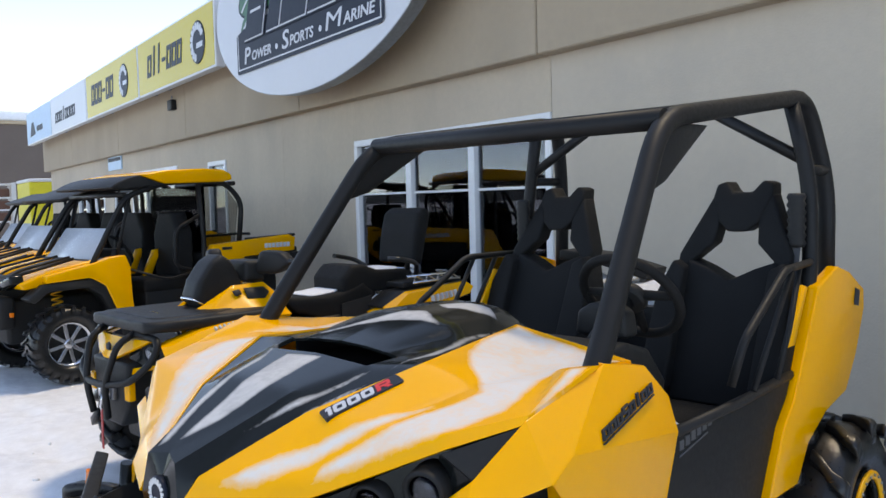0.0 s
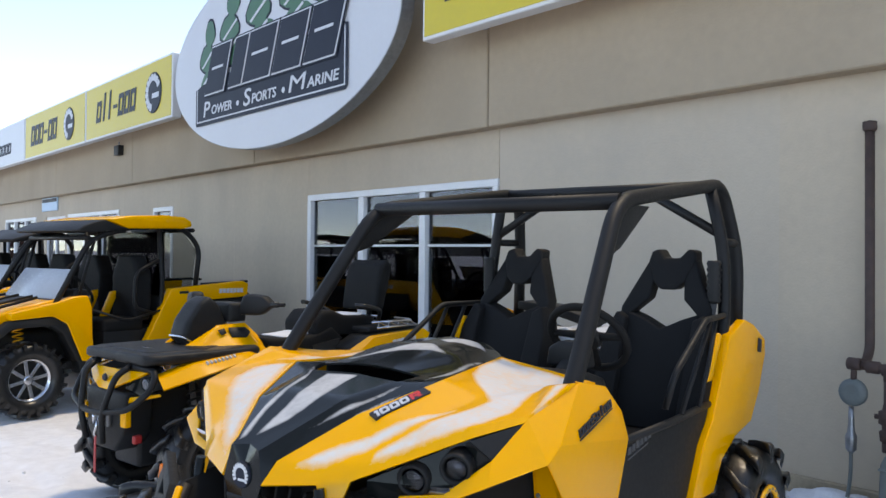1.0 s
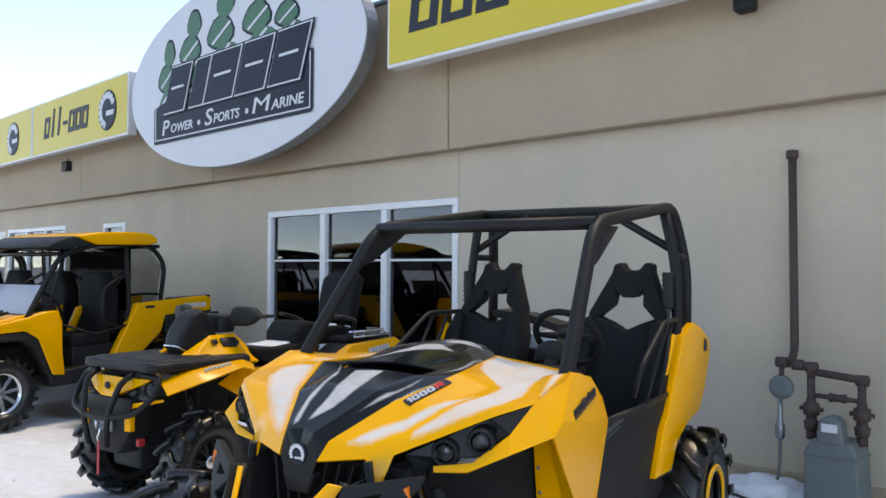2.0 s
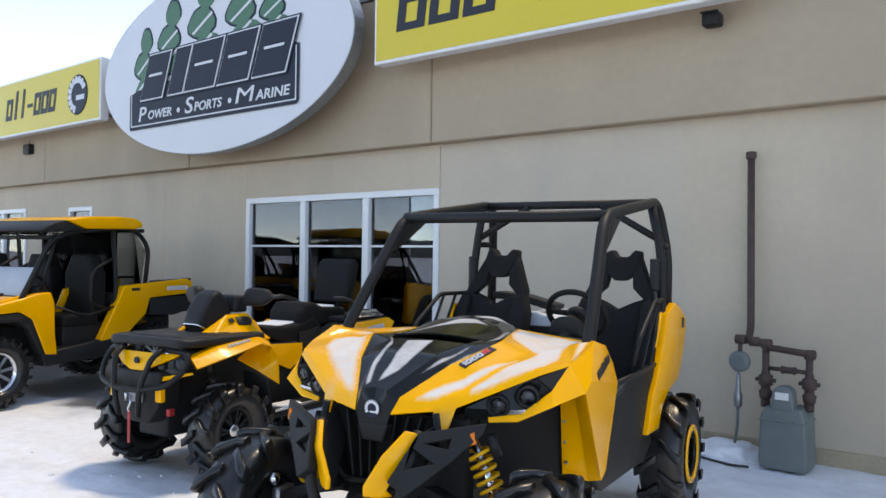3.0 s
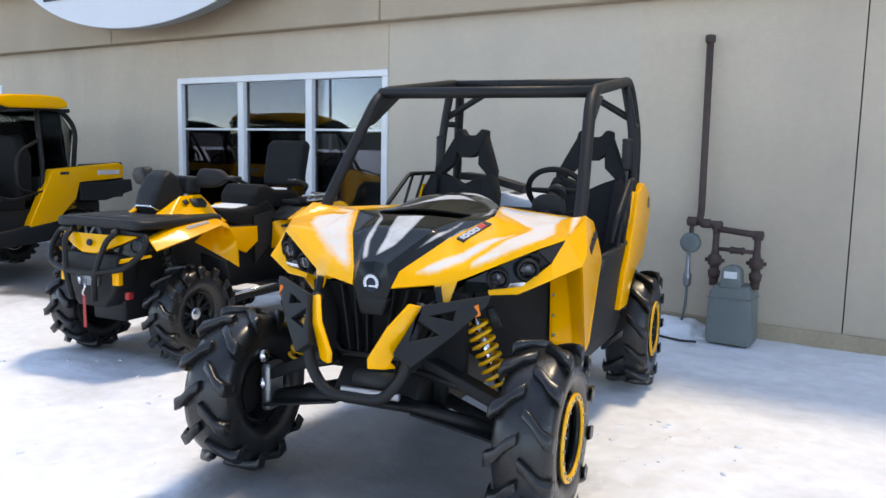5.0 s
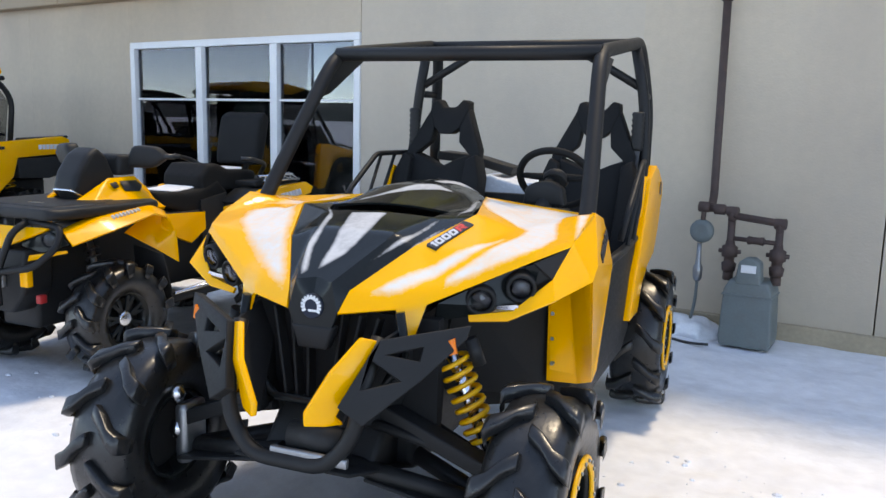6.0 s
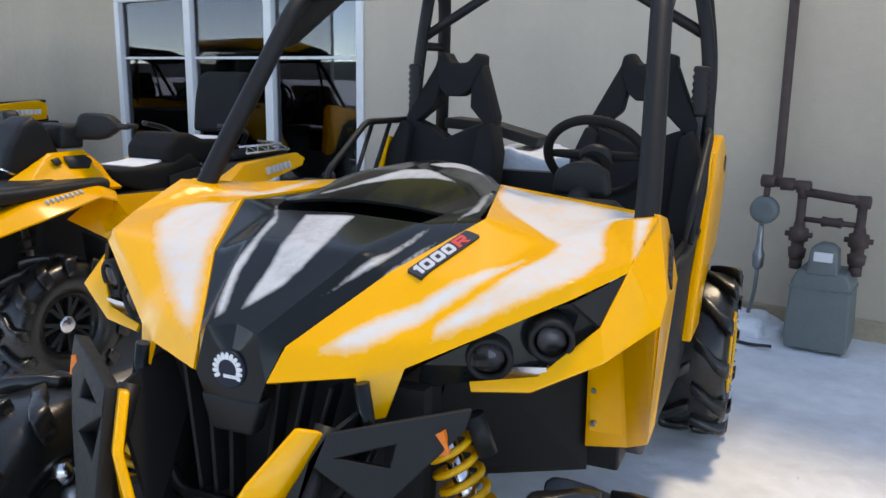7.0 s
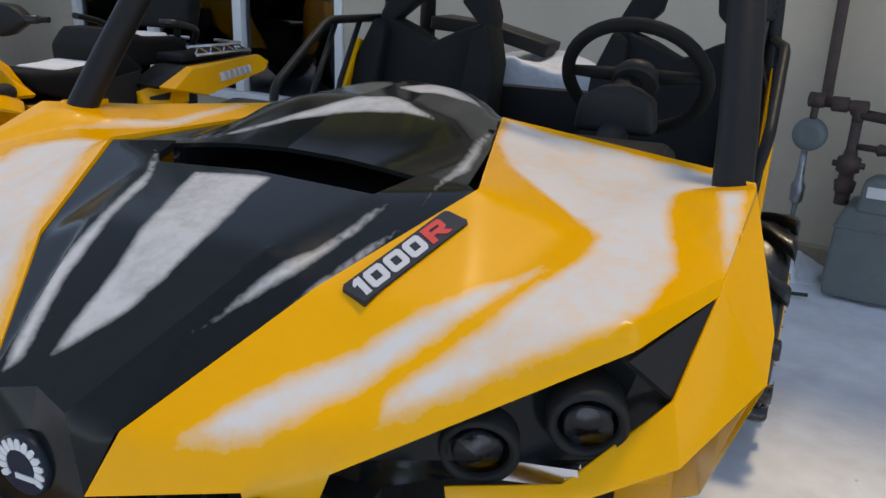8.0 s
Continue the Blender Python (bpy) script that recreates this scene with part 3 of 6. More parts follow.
def window(name, x0, x1, z0, z1, bars, label, rail=None):
    w = thing(name, pose(x0, 0, z0), label, "window", kind="structure")
    W, H, t = x1 - x0, z1 - z0, 0.075
    y0, y1 = -0.02, 0.09
    part("window_frame", bm_box(0, W, y0, y1, H - t, H, 0.006), TRIM, w)
    part("window_sill", bm_box(-0.03, W + 0.03, y0 - 0.03, y1, 0, t, 0.006), TRIM, w)
    edges = [0] + bars + [W]
    for k, b in enumerate(edges):
        half = t / 2 + (0.012 if 0 < k < len(edges) - 1 else 0)
        c = min(max(b, half), W - half)
        part("mullion" if 0 < k < len(edges) - 1 else "window_frame", bm_box(c - half, c + half, y0 - 0.003, y1 - 0.003, t, H - t, 0.006), TRIM, w)
    for a, b in zip(edges, edges[1:]):
        p = part("pane", bm_box(a + 0.04, b - 0.04, 0.035, 0.041, t - 0.01, H - t + 0.01), GLASS, w)
        p.visible_shadow = False
        if rail:
            part("glazing_rail", bm_box(a + 0.04, b - 0.04, 0.022, 0.034, rail - 0.012, rail + 0.012, 0.002), TRIM, w)
    return w


window("window_1", WX0, WX1, WZ0, WZ1, [1.16, 2.27], "wide white-framed shop window in three panes, reflecting sky", 1.68 - WZ0)
window("window_2", -5.03, -4.2, 0.95, 2.34, [], "small white-framed window")
window("window_3", -9.8, -6.7, 0.95, 2.37, [1.1, 2.1], "white-framed window in three panes")
window("window_4", -15.2, -12.3, 0.9, 2.38, [0.95, 1.95], "white-framed window in three panes")

# ---- distance ----
def far_ridge(x0, x1, y, low, high, seed):
    bm = bmesh.new()
    n = 160
    pts = []
    for k in range(n + 1):
        x = x0 + (x1 - x0) * k / n
        h = low + (high - low) * (0.5 + 0.5 * noise.noise((k * 0.07, seed, 0))) + 0.6 * noise.noise((k * 0.9, seed, 2))
        pts.append((x, y + 14 * noise.noise((k * 0.05, seed, 4)), h))
    lo = [bm.verts.new((x, yy + 40, -1)) for x, yy, h in pts]
    hi = [bm.verts.new(p) for p in pts]
    bk = [bm.verts.new((x, yy - 60, -1)) for x, yy, h in pts]
    for k in range(n):
        bm.faces.new((lo[k], lo[k + 1], hi[k + 1], hi[k]))
        bm.faces.new((hi[k], hi[k + 1], bk[k + 1], bk[k]))
    return bm


WOODS = mat("far_wooded_hills", (0.055, 0.06, 0.055), 0.95, vary=0.35, size=0.05, dirt=(0.30, 0.31, 0.33), dirt_amount=0.5, dirt_size=0.03)
ridge = part("backdrop_hills", far_ridge(-900, 900, -420, 7, 15, 3.0), WOODS)
tagged(ridge, "low dark wooded hills across the valley", "hills", kind="structure")

BRICK = mat("dark_brown_wall", (0.125, 0.095, 0.08), 0.9, vary=0.12, size=0.6, bump=0.2)
neighbour = thing("neighbour_building", pose(-52, 8, 0), "dark brown flat-roofed building with snow on its roof", "building")
part("wall", bm_box(-7, 7, -14, 14, -0.3, 6.75, 0.03), BRICK, neighbour)
part("roof", bm_box(-7.15, 7.15, -14.15, 14.15, 6.75, 6.95, 0.03), FOOT, neighbour)
part("roof_snow", soften(bm_box(-7.0, 7.0, -14.0, 14.0, 6.95, 7.55), 0.2, 3, 20), SNOW, neighbour)

container = thing("storage_box", pose(-25.5, 1.9, 0), "yellow box body with a white roof and dark markings", "box")
YBOX = mat("yellow_box_paint", (0.62, 0.52, 0.03), 0.5)
part("body", bm_box(-1.4, 1.4, -1.75, 1.75, 0.35, 2.66, 0.03), YBOX, container)
part("roof", bm_box(-1.43, 1.43, -1.78, 1.78, 2.66, 2.78, 0.03), WHITE, container)
for k in range(4):
    part("mark", bm_prism([(-1.0 + 0.22 * k, 1.9), (-0.88 + 0.22 * k, 1.9), (-0.80 + 0.22 * k, 2.3), (-0.92 + 0.22 * k, 2.3)], "x", 1.40, 1.41), SIGNK, container)
for y in (-1.4, 1.4):
    part("skid", bm_box(-1.4, 1.4, y - 0.15, y + 0.15, -0.1, 0.35), BLACK, container)

rack = thing("storage_rack", pose(-20.3, -1.6, 0), "white metal storage rack with dark crates", "rack")
for y in (-0.72, 0.66):
    for x in (-0.4, 0.4):
        part("post", bm_box(x - 0.05, x + 0.05, y - 0.06, y + 0.06, -0.1, 2.5, 0.006), TRIM, rack)
for z in (0.5, 1.25, 1.62, 2.0, 2.42):
    part("shelf", bm_box(-0.45, 0.45, -0.66, 0.60, z, z + 0.05, 0.006), TRIM, rack)
CRATE = mat("brown_crate", (0.16, 0.075, 0.05), 0.8, vary=0.2)
for z in (0.55, 1.30, 1.67, 2.05):
    part("crate", bm_box(-0.38, 0.38, -0.6, 0.54, z, z + 0.26, 0.01), CRATE, rack)

pole = thing("light_pole", pose(-29.0, -36.0, 0), "tall grey lamp pole across the road", "lamp pole")
part("shaft", bm_tube([(0, 0, -0.3), (0, 0, 9.5)], [0.13, 0.08], 10), STEEL, pole)
part("arm", bm_tube([(0, 0, 9.3), (1.4, 0, 9.6)], 0.05, 8), STEEL, pole)
part("lamp_head", soften(bm_box(1.2, 1.9, -0.15, 0.15, 9.5, 9.65), 0.04, 2), STEEL, pole)

# ---- door and small signs on the front ----
door_1 = thing("door_1", pose(-11.5, 0, 0.03), "glazed white-framed shop door with a sidelight", "door", kind="structure")
for a, b in ((0, 0.06), (0.66, 0.74), (1.39, 1.45)):
    part("door_frame", bm_box(a, b, 0.02, 0.10, 0, 2.25, 0.005), TRIM, door_1)
part("door_frame", bm_box(0, 1.45, 0.017, 0.103, 2.25, 2.32, 0.005), TRIM, door_1)
for a, b in ((0.06, 0.66), (0.74, 1.39)):
    part("pane", bm_box(a, b, 0.055, 0.061, 0.04, 2.25), GLASS, door_1).visible_shadow = False
part("handle", bm_tube([(0.82, -0.03, 0.95), (0.82, -0.03, 1.25)], 0.012, 8), STEEL, door_1)

door_sign = thing("door_sign", pose(-11.75, -0.03, 2.49), "pale blue notice board above the shop door", "sign")
part("panel", bm_box(0, 1.2, 0, 0.027, 0, 0.33, 0.006), SIGNBLUE, door_sign)
part("band", bm_box(0.05, 1.15, -0.004, -0.001, 0.20, 0.28), SLATE, door_sign)



def glyphs(x0, x1, z0, z1, kinds, slant, y):
    """A word as plain slanted shapes: b bowl, i stem, s bar pair, - dash."""
    out = []
    n = len(kinds)
    w = (x1 - x0) / n
    h = z1 - z0
    for k, c in enumerate(kinds):
        a, b = x0 + k * w + 0.06 * w, x0 + (k + 1) * w - 0.06 * w
        t = 0.26 * w

        def quad(p, q, lo, hi):
            return [(p + slant * lo, z0 + lo), (q + slant * lo, z0 + lo), (q + slant * hi, z0 + hi), (p + slant * hi, z0 + hi)]

        if c == "-":
            shapes = [quad(a + t * 0.3, b - t * 0.3, h * 0.30, h * 0.42)]
        elif c == "i":
            shapes = [quad((a + b) / 2 - t * 0.6, (a + b) / 2 + t * 0.6, 0, h * 0.95)]
        elif c == "s":
            shapes = [quad(a, b, 0, h * 0.18), quad(a, b, h * 0.36, h * 0.52), quad(a, b, h * 0.70, h * 0.88), quad(a, a + t, h * 0.52, h * 0.70), quad(b - t, b, h * 0.18, h * 0.36)]
        else:
            shapes = [quad(a, a + t, 0, h * 0.72), quad(b - t, b, 0, h * (1.0 if c == "d" else 0.72)), quad(a + t, b - t, 0, h * 0.16), quad(a + t, b - t, h * 0.56, h * 0.72)]
        out += shapes
    return out


def round_badge(parent, x, z, r):
    ring = part("badge", bm_lathe([(-0.012, 0.0), (-0.012, r * 0.96), (-0.006, r), (0.0, r)], "y", centre=(x, 0, z), sides=32), SLATE, parent, "round dark badge with a pale toothed ring")
    for k in range(11):
        a0, a1 = radians(20 + k * 22), radians(20 + k * 22 + 20)
        bm = bm_prism([(x + q * r * math.cos(a), z + q * r * math.sin(a)) for a, q in ((a0, 0.58), (a0, 0.80), (a0 + 0.07, 0.92), (a1 - 0.09, 0.92), (a1, 0.80), (a1, 0.58))], "y", -0.016, -0.012)
        part("badge_tooth", bm, WHITE, ring)
    part("badge_bar", bm_prism([(x - 0.1 * r, z - 0.28 * r), (x + 0.72 * r, z - 0.28 * r), (x + 0.76 * r, z - 0.04 * r), (x - 0.06 * r, z - 0.04 * r)], "y", -0.016, -0.012), WHITE, ring)
    return ring


def sign_box(x0, x1, z0, z1, face, label, group="sign boxes along the fascia"):
    s = thing("sign_box", pose(x0, -0.625, z0), label, "sign", group)
    W, H = x1 - x0, z1 - z0
    part("cabinet", bm_box(0, W, 0.006, 0.15, 0, H, 0.01), TRIM, s, "white metal light box")
    for x in (0.4, W - 0.4):
        for z in (0.15, H - 0.15):
            part("bracket", bm_box(x - 0.03, x + 0.03, 0.148, 0.466, z - 0.03, z + 0.03), STEEL, s)
    part("face", bm_box(0.035, W - 0.035, 0.0, 0.012, 0.035, H - 0.035), face, s)
    return s, W, H


def word(s, shapes, material, y=-0.003, depth=0.004):
    for sh in shapes:
        part("letter_bar", bm_prism(sh, "y", y - depth, y), material, s)


s, W, H = sign_box(-6.73, -2.83, 3.59, 4.56, SIGNY, "yellow sign box with a dark slanted name and round badge")
word(s, glyphs(0.55, 2.45, 0.28, 0.80, "bii-bbb", 0.18, 0), SIGNK)
round_badge(s, 3.2, 0.46, 0.32)
s, W, H = sign_box(-10.88, -6.78, 3.59, 4.56, SIGNY, "yellow sign box with a dark low name and round badge")
word(s, glyphs(0.45, 2.35, 0.26, 0.86, "bbb-bb", 0.16, 0), SIGNK)
round_badge(s, 3.15, 0.46, 0.32)
s, W, H = sign_box(-15.0, -10.93, 3.59, 4.55, WHITE, "white sign box with a blurred grey name")
word(s, glyphs(0.5, 2.9, 0.26, 0.62, "bbbibbbb", 0.2, 0), SLATE)
s, W, H = sign_box(-18.9, -15.05, 3.58, 4.54, SIGNBLUE, "pale blue sign box at the corner of the shop")
word(s, [[(0.6, 0.2), (1.5, 0.25), (1.2, 0.62), (0.9, 0.6)], [(1.7, 0.3), (2.6, 0.3), (2.6, 0.45), (1.7, 0.45)]], SLATE)
s, W, H = sign_box(2.96, 6.90, 3.60, 4.57, SIGNY, "yellow sign box with a bold dark name")
word(s, glyphs(0.30, 3.35, 0.30, 0.80, "bbb-bbb", 0.12, 0), SIGNK)

# ---- oval shop sign ----
oval = thing("oval_sign", pose(0.066, -0.68, 4.062), "white oval shop sign with green trees over a dark panel", "sign")


def ellipse(a, b, n=72):
    return [(a * math.cos(2 * math.pi * k / n), b * math.sin(2 * math.pi * k / n)) for k in range(n)]


part("cabinet", bm_prism(ellipse(2.655, 1.196), "y", 0.008, 0.16), STEEL, oval, "grey metal side of the oval light box")
for x, z in ((-1.6, 0.4), (1.6, 0.4), (-1.6, -0.4), (1.6, -0.4), (0, 0.3), (0, -0.8)):
    part("bracket", bm_box(x - 0.04, x + 0.04, 0.158, 0.522, z - 0.04, z + 0.04), STEEL, oval)
part("face", bm_prism(ellipse(2.645, 1.188), "y", 0.0, 0.02), WHITE, oval)


def shift(pts):
    return [((x - 0.186) * 1.02 + 0.045, z - 4.052) for x, z in pts]


def layered(name, pts, grow, inner, outer, y):
    """A flat shape with a pale rim."""
    cx, cz = sum(p[0] for p in pts) / len(pts), sum(p[1] for p in pts) / len(pts)

    def scaled(d):
        out = []
        for x, z in pts:
            L = math.hypot(x - cx, z - cz)
            out.append((cx + (x - cx) * (1 + d / L), cz + (z - cz) * (1 + d / L)))
        return out

    rim = part(name, bm_prism(shift(scaled(grow)), "y", y - 0.004, y), outer, oval)
    part(name + "_fill", bm_prism(shift(pts), "y", y - 0.008, y - 0.004), inner, rim)


def fir_tree(x, z0, z1, w):
    """A crooked fir tree: three leaning clumps, each narrower, one above the other."""
    h = z1 - z0
    out = []
    for side in (1, -1):
        pts = []
        for k in range(3):
            base, half, lean = k / 3, 0.60 - 0.15 * k, (0.12, -0.10, 0.08)[k]
            for dz, q in ((0.01, 0.62), (0.07, 1.0), (0.15, 1.04), (0.24, 0.80), (0.31, 0.50)):
                pts.append((x + w * (lean + side * q * half), z0 + h * (base + dz)))
        out += pts if side > 0 else [(x + 0.06 * w, z1)] + pts[::-1]
    return out


for x, z0, z1, w in ((-1.36, 3.72, 4.70, 0.44), (-0.72, 4.00, 4.98, 0.54), (0.03, 4.05, 5.12, 0.62), (0.83, 4.10, 5.10, 0.60), (1.42, 4.15, 4.88, 0.46)):
    layered("fir_tree", fir_tree(x, z0, z1, w), 0.035, GREEN, SLATE, -0.001)
    bm = bmesh.new()
    h = z1 - z0
    for q in (0.22, 0.48):
        bm_prism(shift([(x - 0.42 * w, z0 + (q - 0.10) * h), (x - 0.36 * w, z0 + (q - 0.12) * h), (x + 0.30 * w, z0 + (q + 0.08) * h), (x + 0.26 * w, z0 + (q + 0.11) * h)]), "y", -0.014, -0.010, bm=bm)
    part("branch_line", bm, WHITE, oval)
part("name_panel", bm_prism(shift([(-1.70, 3.30), (1.84, 3.30), (1.88, 3.34), (1.88, 4.00), (1.70, 4.06), (-1.50, 3.86), (-1.72, 3.80), (-1.72, 3.33)]), "y", -0.016, -0.012), SLATE, oval, "slate blue name panel with a pale inner line")
bm = bmesh.new()
for p in ([(-1.68, 3.345), (1.84, 3.345), (1.84, 3.362), (-1.68, 3.362)], [(-1.68, 3.362), (-1.663, 3.362), (-1.663, 3.80), (-1.68, 3.80)], [(1.823, 3.362), (1.84, 3.362), (1.84, 3.98), (1.823, 3.98)]):
    bm_prism(shift(p), "y", -0.020, -0.016, bm=bm)
part("inner_line", bm, WHITE, oval)


def name_block(x, w, notch):
    """One bold leaning block of the name, dark with a pale outline and a pale notch."""
    z0, z1, sl = 3.705, 4.30, 0.36
    for grow, y, m, n in ((0.036, -0.024, SLATE, "block_shadow"), (0.018, -0.029, WHITE, "block_rim"), (0.0, -0.034, SLATE, "block")):
        zl, zh, xa, xb = z0 - grow, z1 + grow, x - grow, x + w + grow
        part(n, bm_prism(shift([(xa, zl), (xb, zl), (xb + sl * (zh - zl), zh), (xa + sl * (zh - zl), zh)]), "y", y - 0.004, y), m, oval)
    for a, b, lo, hi in notch:
        part("block_notch", bm_prism(shift([(x + a * w + sl * lo * 0.64, z0 + lo * 0.64), (x + b * w + sl * lo * 0.64, z0 + lo * 0.64), (x + b * w + sl * hi * 0.64, z0 + hi * 0.64), (x + a * w + sl * hi * 0.64, z0 + hi * 0.64)]), "y", -0.042, -0.038), WHITE, oval)


SLOTS = [(0.2, 0.8, 0.47, 0.52)]
for x, w, notch in ((-1.41, 0.52, SLOTS), (-0.74, 0.33, []), (-0.36, 0.64, SLOTS), (0.36, 0.60, SLOTS), (1.05, 0.60, SLOTS)):
    name_block(x, w, notch)
for body, x, w, z, h in (("P", -1.476, 0.20, 3.41, 0.20), ("OWER", -1.235, 0.575, 3.425, 0.115), ("S", -0.358, 0.195, 3.415, 0.205), ("PORTS", -0.145, 0.59, 3.425, 0.115), ("M", 0.72, 0.37, 3.425, 0.19), ("ARINE", 1.105, 0.63, 3.425, 0.115)):
    part("lettering", text_bm(body, h, 0.004, 0.15, w * 1.02, 0.0 if body == "M" else 0.003), WHITE, oval, "white lettering", at=pose((x - 0.186) * 1.02 + 0.045, -0.019, z - 4.052))
for x in (-0.508, 0.602):
    part("dot", bm_lathe([(-0.021, 0.0), (-0.021, 0.034), (-0.017, 0.034)], "y", centre=((x - 0.186) * 1.02 + 0.045, 0, 3.478 - 4.052), sides=16), WHITE, oval)

# ---- flood lamp on the fascia ----
flood = thing("flood_lamp", pose(6.50, BANDY, 3.54), "small dark flood lamp fixed to the fascia", "lamp")
part("bracket", bm_tube([(0, 0, 0.03), (0, -0.08, 0.03)], 0.018, 8), BLACK, flood)
part("head", soften(bm_box(-0.075, 0.075, -0.20, -0.07, -0.06, 0.06), 0.035, 3, 20), BLACK, flood)
part("visor", bm_box(-0.07, 0.07, -0.23, -0.19, 0.045, 0.055), BLACK, flood)
junction = thing("junction_box", pose(-6.2, BANDY, 3.42), "small dark junction box under the sign boxes", "box")
part("body", soften(bm_box(-0.12, 0.12, -0.10, 0.0, -0.08, 0.10), 0.01, 2, 20), BLACK, junction)
part("conduit", bm_tube([(0.02, -0.05, 0.10), (0.02, -0.05, 0.17)], 0.012, 8), STEEL, junction)

# ---- gas meter and pipes ----
meter = thing("gas_meter", pose(7.128, -0.34, 0.0), "grey gas meter with rusty brown pipework by the wall", "gas meter")
part("body", soften(bm_prism([(-0.165, 0.0), (0.165, 0.0), (0.175, 0.06), (0.16, 0.40), (0.125, 0.47), (-0.125, 0.47), (-0.16, 0.40), (-0.175, 0.06)], "y", -0.14, 0.14), 0.018, 3, 20), METER, meter)
part("seam", bm_box(-0.168, 0.168, -0.148, 0.148, 0.36, 0.375, 0.004), METER, meter)
index = part("index", soften(bm_prism([(-0.085, 0.45), (0.085, 0.45), (0.07, 0.60), (0.03, 0.63), (-0.03, 0.63), (-0.07, 0.60)], "y", -0.15, -0.02), 0.015, 2, 20), METER, meter)
part("dial", bm_box(-0.05, 0.05, -0.156, -0.148, 0.53, 0.585, 0.003), TRIM, index, "white dial plate")
for x, top in ((-0.17, 0.90), (0.15, 0.86)):
    riser = part("riser", bm_tube([(x, 0.02, 0.44), (x, 0.02, top)], 0.026, 12), RUST, meter)
    part("union", bm_lathe([(0.50, 0.03), (0.505, 0.045), (0.56, 0.052), (0.57, 0.036), (0.60, 0.036), (0.61, 0.055), (0.68, 0.055), (0.69, 0.034), (0.72, 0.03)], "z", centre=(x, 0.02, 0), sides=10), RUST, riser)
    part("cock", bm_tube([(x - 0.075, 0.02, 0.645), (x + 0.075, 0.02, 0.645)], 0.016, 8), RUST, riser)
    part("nut", bm_lathe([(0.44, 0.036), (0.50, 0.036)], "z", centre=(x, 0.02, 0), sides=6), RUST, riser)
part("cross_pipe", bm_tube([(-0.37, 0.04, 0.945), (-0.17, 0.02, 0.93), (-0.17, 0.02, 0.86)], 0.028, 12, 0.03), RUST, meter)
part("cross_pipe", bm_tube([(-0.17, 0.02, 0.90), (0.15, 0.02, 0.87), (0.15, 0.02, 0.80)], 0.026, 12, 0.03), RUST, meter)
part("bypass", bm_tube([(-0.17, 0.02, 0.74), (0.15, 0.02, 0.73)], 0.016, 10), RUST, meter)
part("bypass_valve", bm_lathe([(-0.06, 0.018), (-0.05, 0.032), (-0.02, 0.026), (0.02, 0.026), (0.05, 0.032), (0.06, 0.018)], "x", centre=(0.0, 0.02, 0.735), sides=10), RUST, meter)
for x, z in ((-0.37, 0.945), (-0.17, 0.925), (0.15, 0.865), (-0.26, 0.935)):
    part("elbow", bm_lathe([(-0.04, 0.028), (-0.035, 0.038), (0.035, 0.038), (0.04, 0.028)], "x", centre=(x, 0.03, z), sides=12), RUST, meter)
part("standpipe", bm_tube([(-0.33, 0.03, 0.94), (-0.345, 0.15, 0.95), (-0.36, 0.245, 1.02), (-0.373, 0.255, 2.44)], 0.029, 14, 0.08), RUST, meter, "tall rusty brown standpipe up the wall")
part("standpipe_cap", bm_lathe([(2.40, 0.034), (2.41, 0.042), (2.46, 0.042), (2.47, 0.0)], "z", centre=(-0.373, 0.255, 0), sides=14), RUST, meter)
reg = part("regulator", bm_lathe([(-0.035, 0.045), (-0.03, 0.074), (-0.008, 0.085), (0.008, 0.085), (0.03, 0.074), (0.035, 0.045)], "y", centre=(-0.375, 0.03, 0.77), sides=24), METER, meter, "grey round pressure regulator")
part("regulator_pipe", bm_tube([(-0.37, 0.03, 0.95), (-0.375, 0.03, 0.80)], 0.018, 10), RUST, reg)
part("valve", bm_lathe([(0.40, 0.014), (0.42, 0.032), (0.50, 0.036), (0.53, 0.022), (0.60, 0.018), (0.68, 0.016)], "z", centre=(-0.385, 0.03, 0), sides=10), STEEL, reg)
part("hose", bm_tube([(-0.385, 0.03, 0.42), (-0.39, 0.04, 0.25), (-0.44, 0.10, 0.05), (-0.46, 0.14, -0.05)], 0.012, 8, 0.1), METER, reg)

meter_snow = part("snow_mound", bmesh.new(), SNOW)
bm = bmesh.new()
bmesh.ops.create_icosphere(bm, subdivisions=4, radius=1.0)
for v in bm.verts:
    k = 1 + 0.25 * noise.noise(v.co * 2.2)
    v.co = Vector((v.co.x * 0.30 * k, v.co.y * 0.20 * k, max(v.co.z, -0.2) * 0.12 * k))
for f in bm.faces:
    f.smooth = True
bm.to_mesh(meter_snow.data)
bm.free()
meter_snow.matrix_basis = pose(6.62, -0.24, 0.0)
tagged(meter_snow, "small mound of drifted snow at the wall foot", "snow")
hose = part("cable", bm_tube([(6.45, -0.50, 0.015), (6.62, -0.56, 0.012), (6.80, -0.62, 0.012), (6.92, -0.58, 0.012)], 0.010, 8, 0.05), RUBBER)
tagged(hose, "short black cable lying on the snow by the meter", "cable")

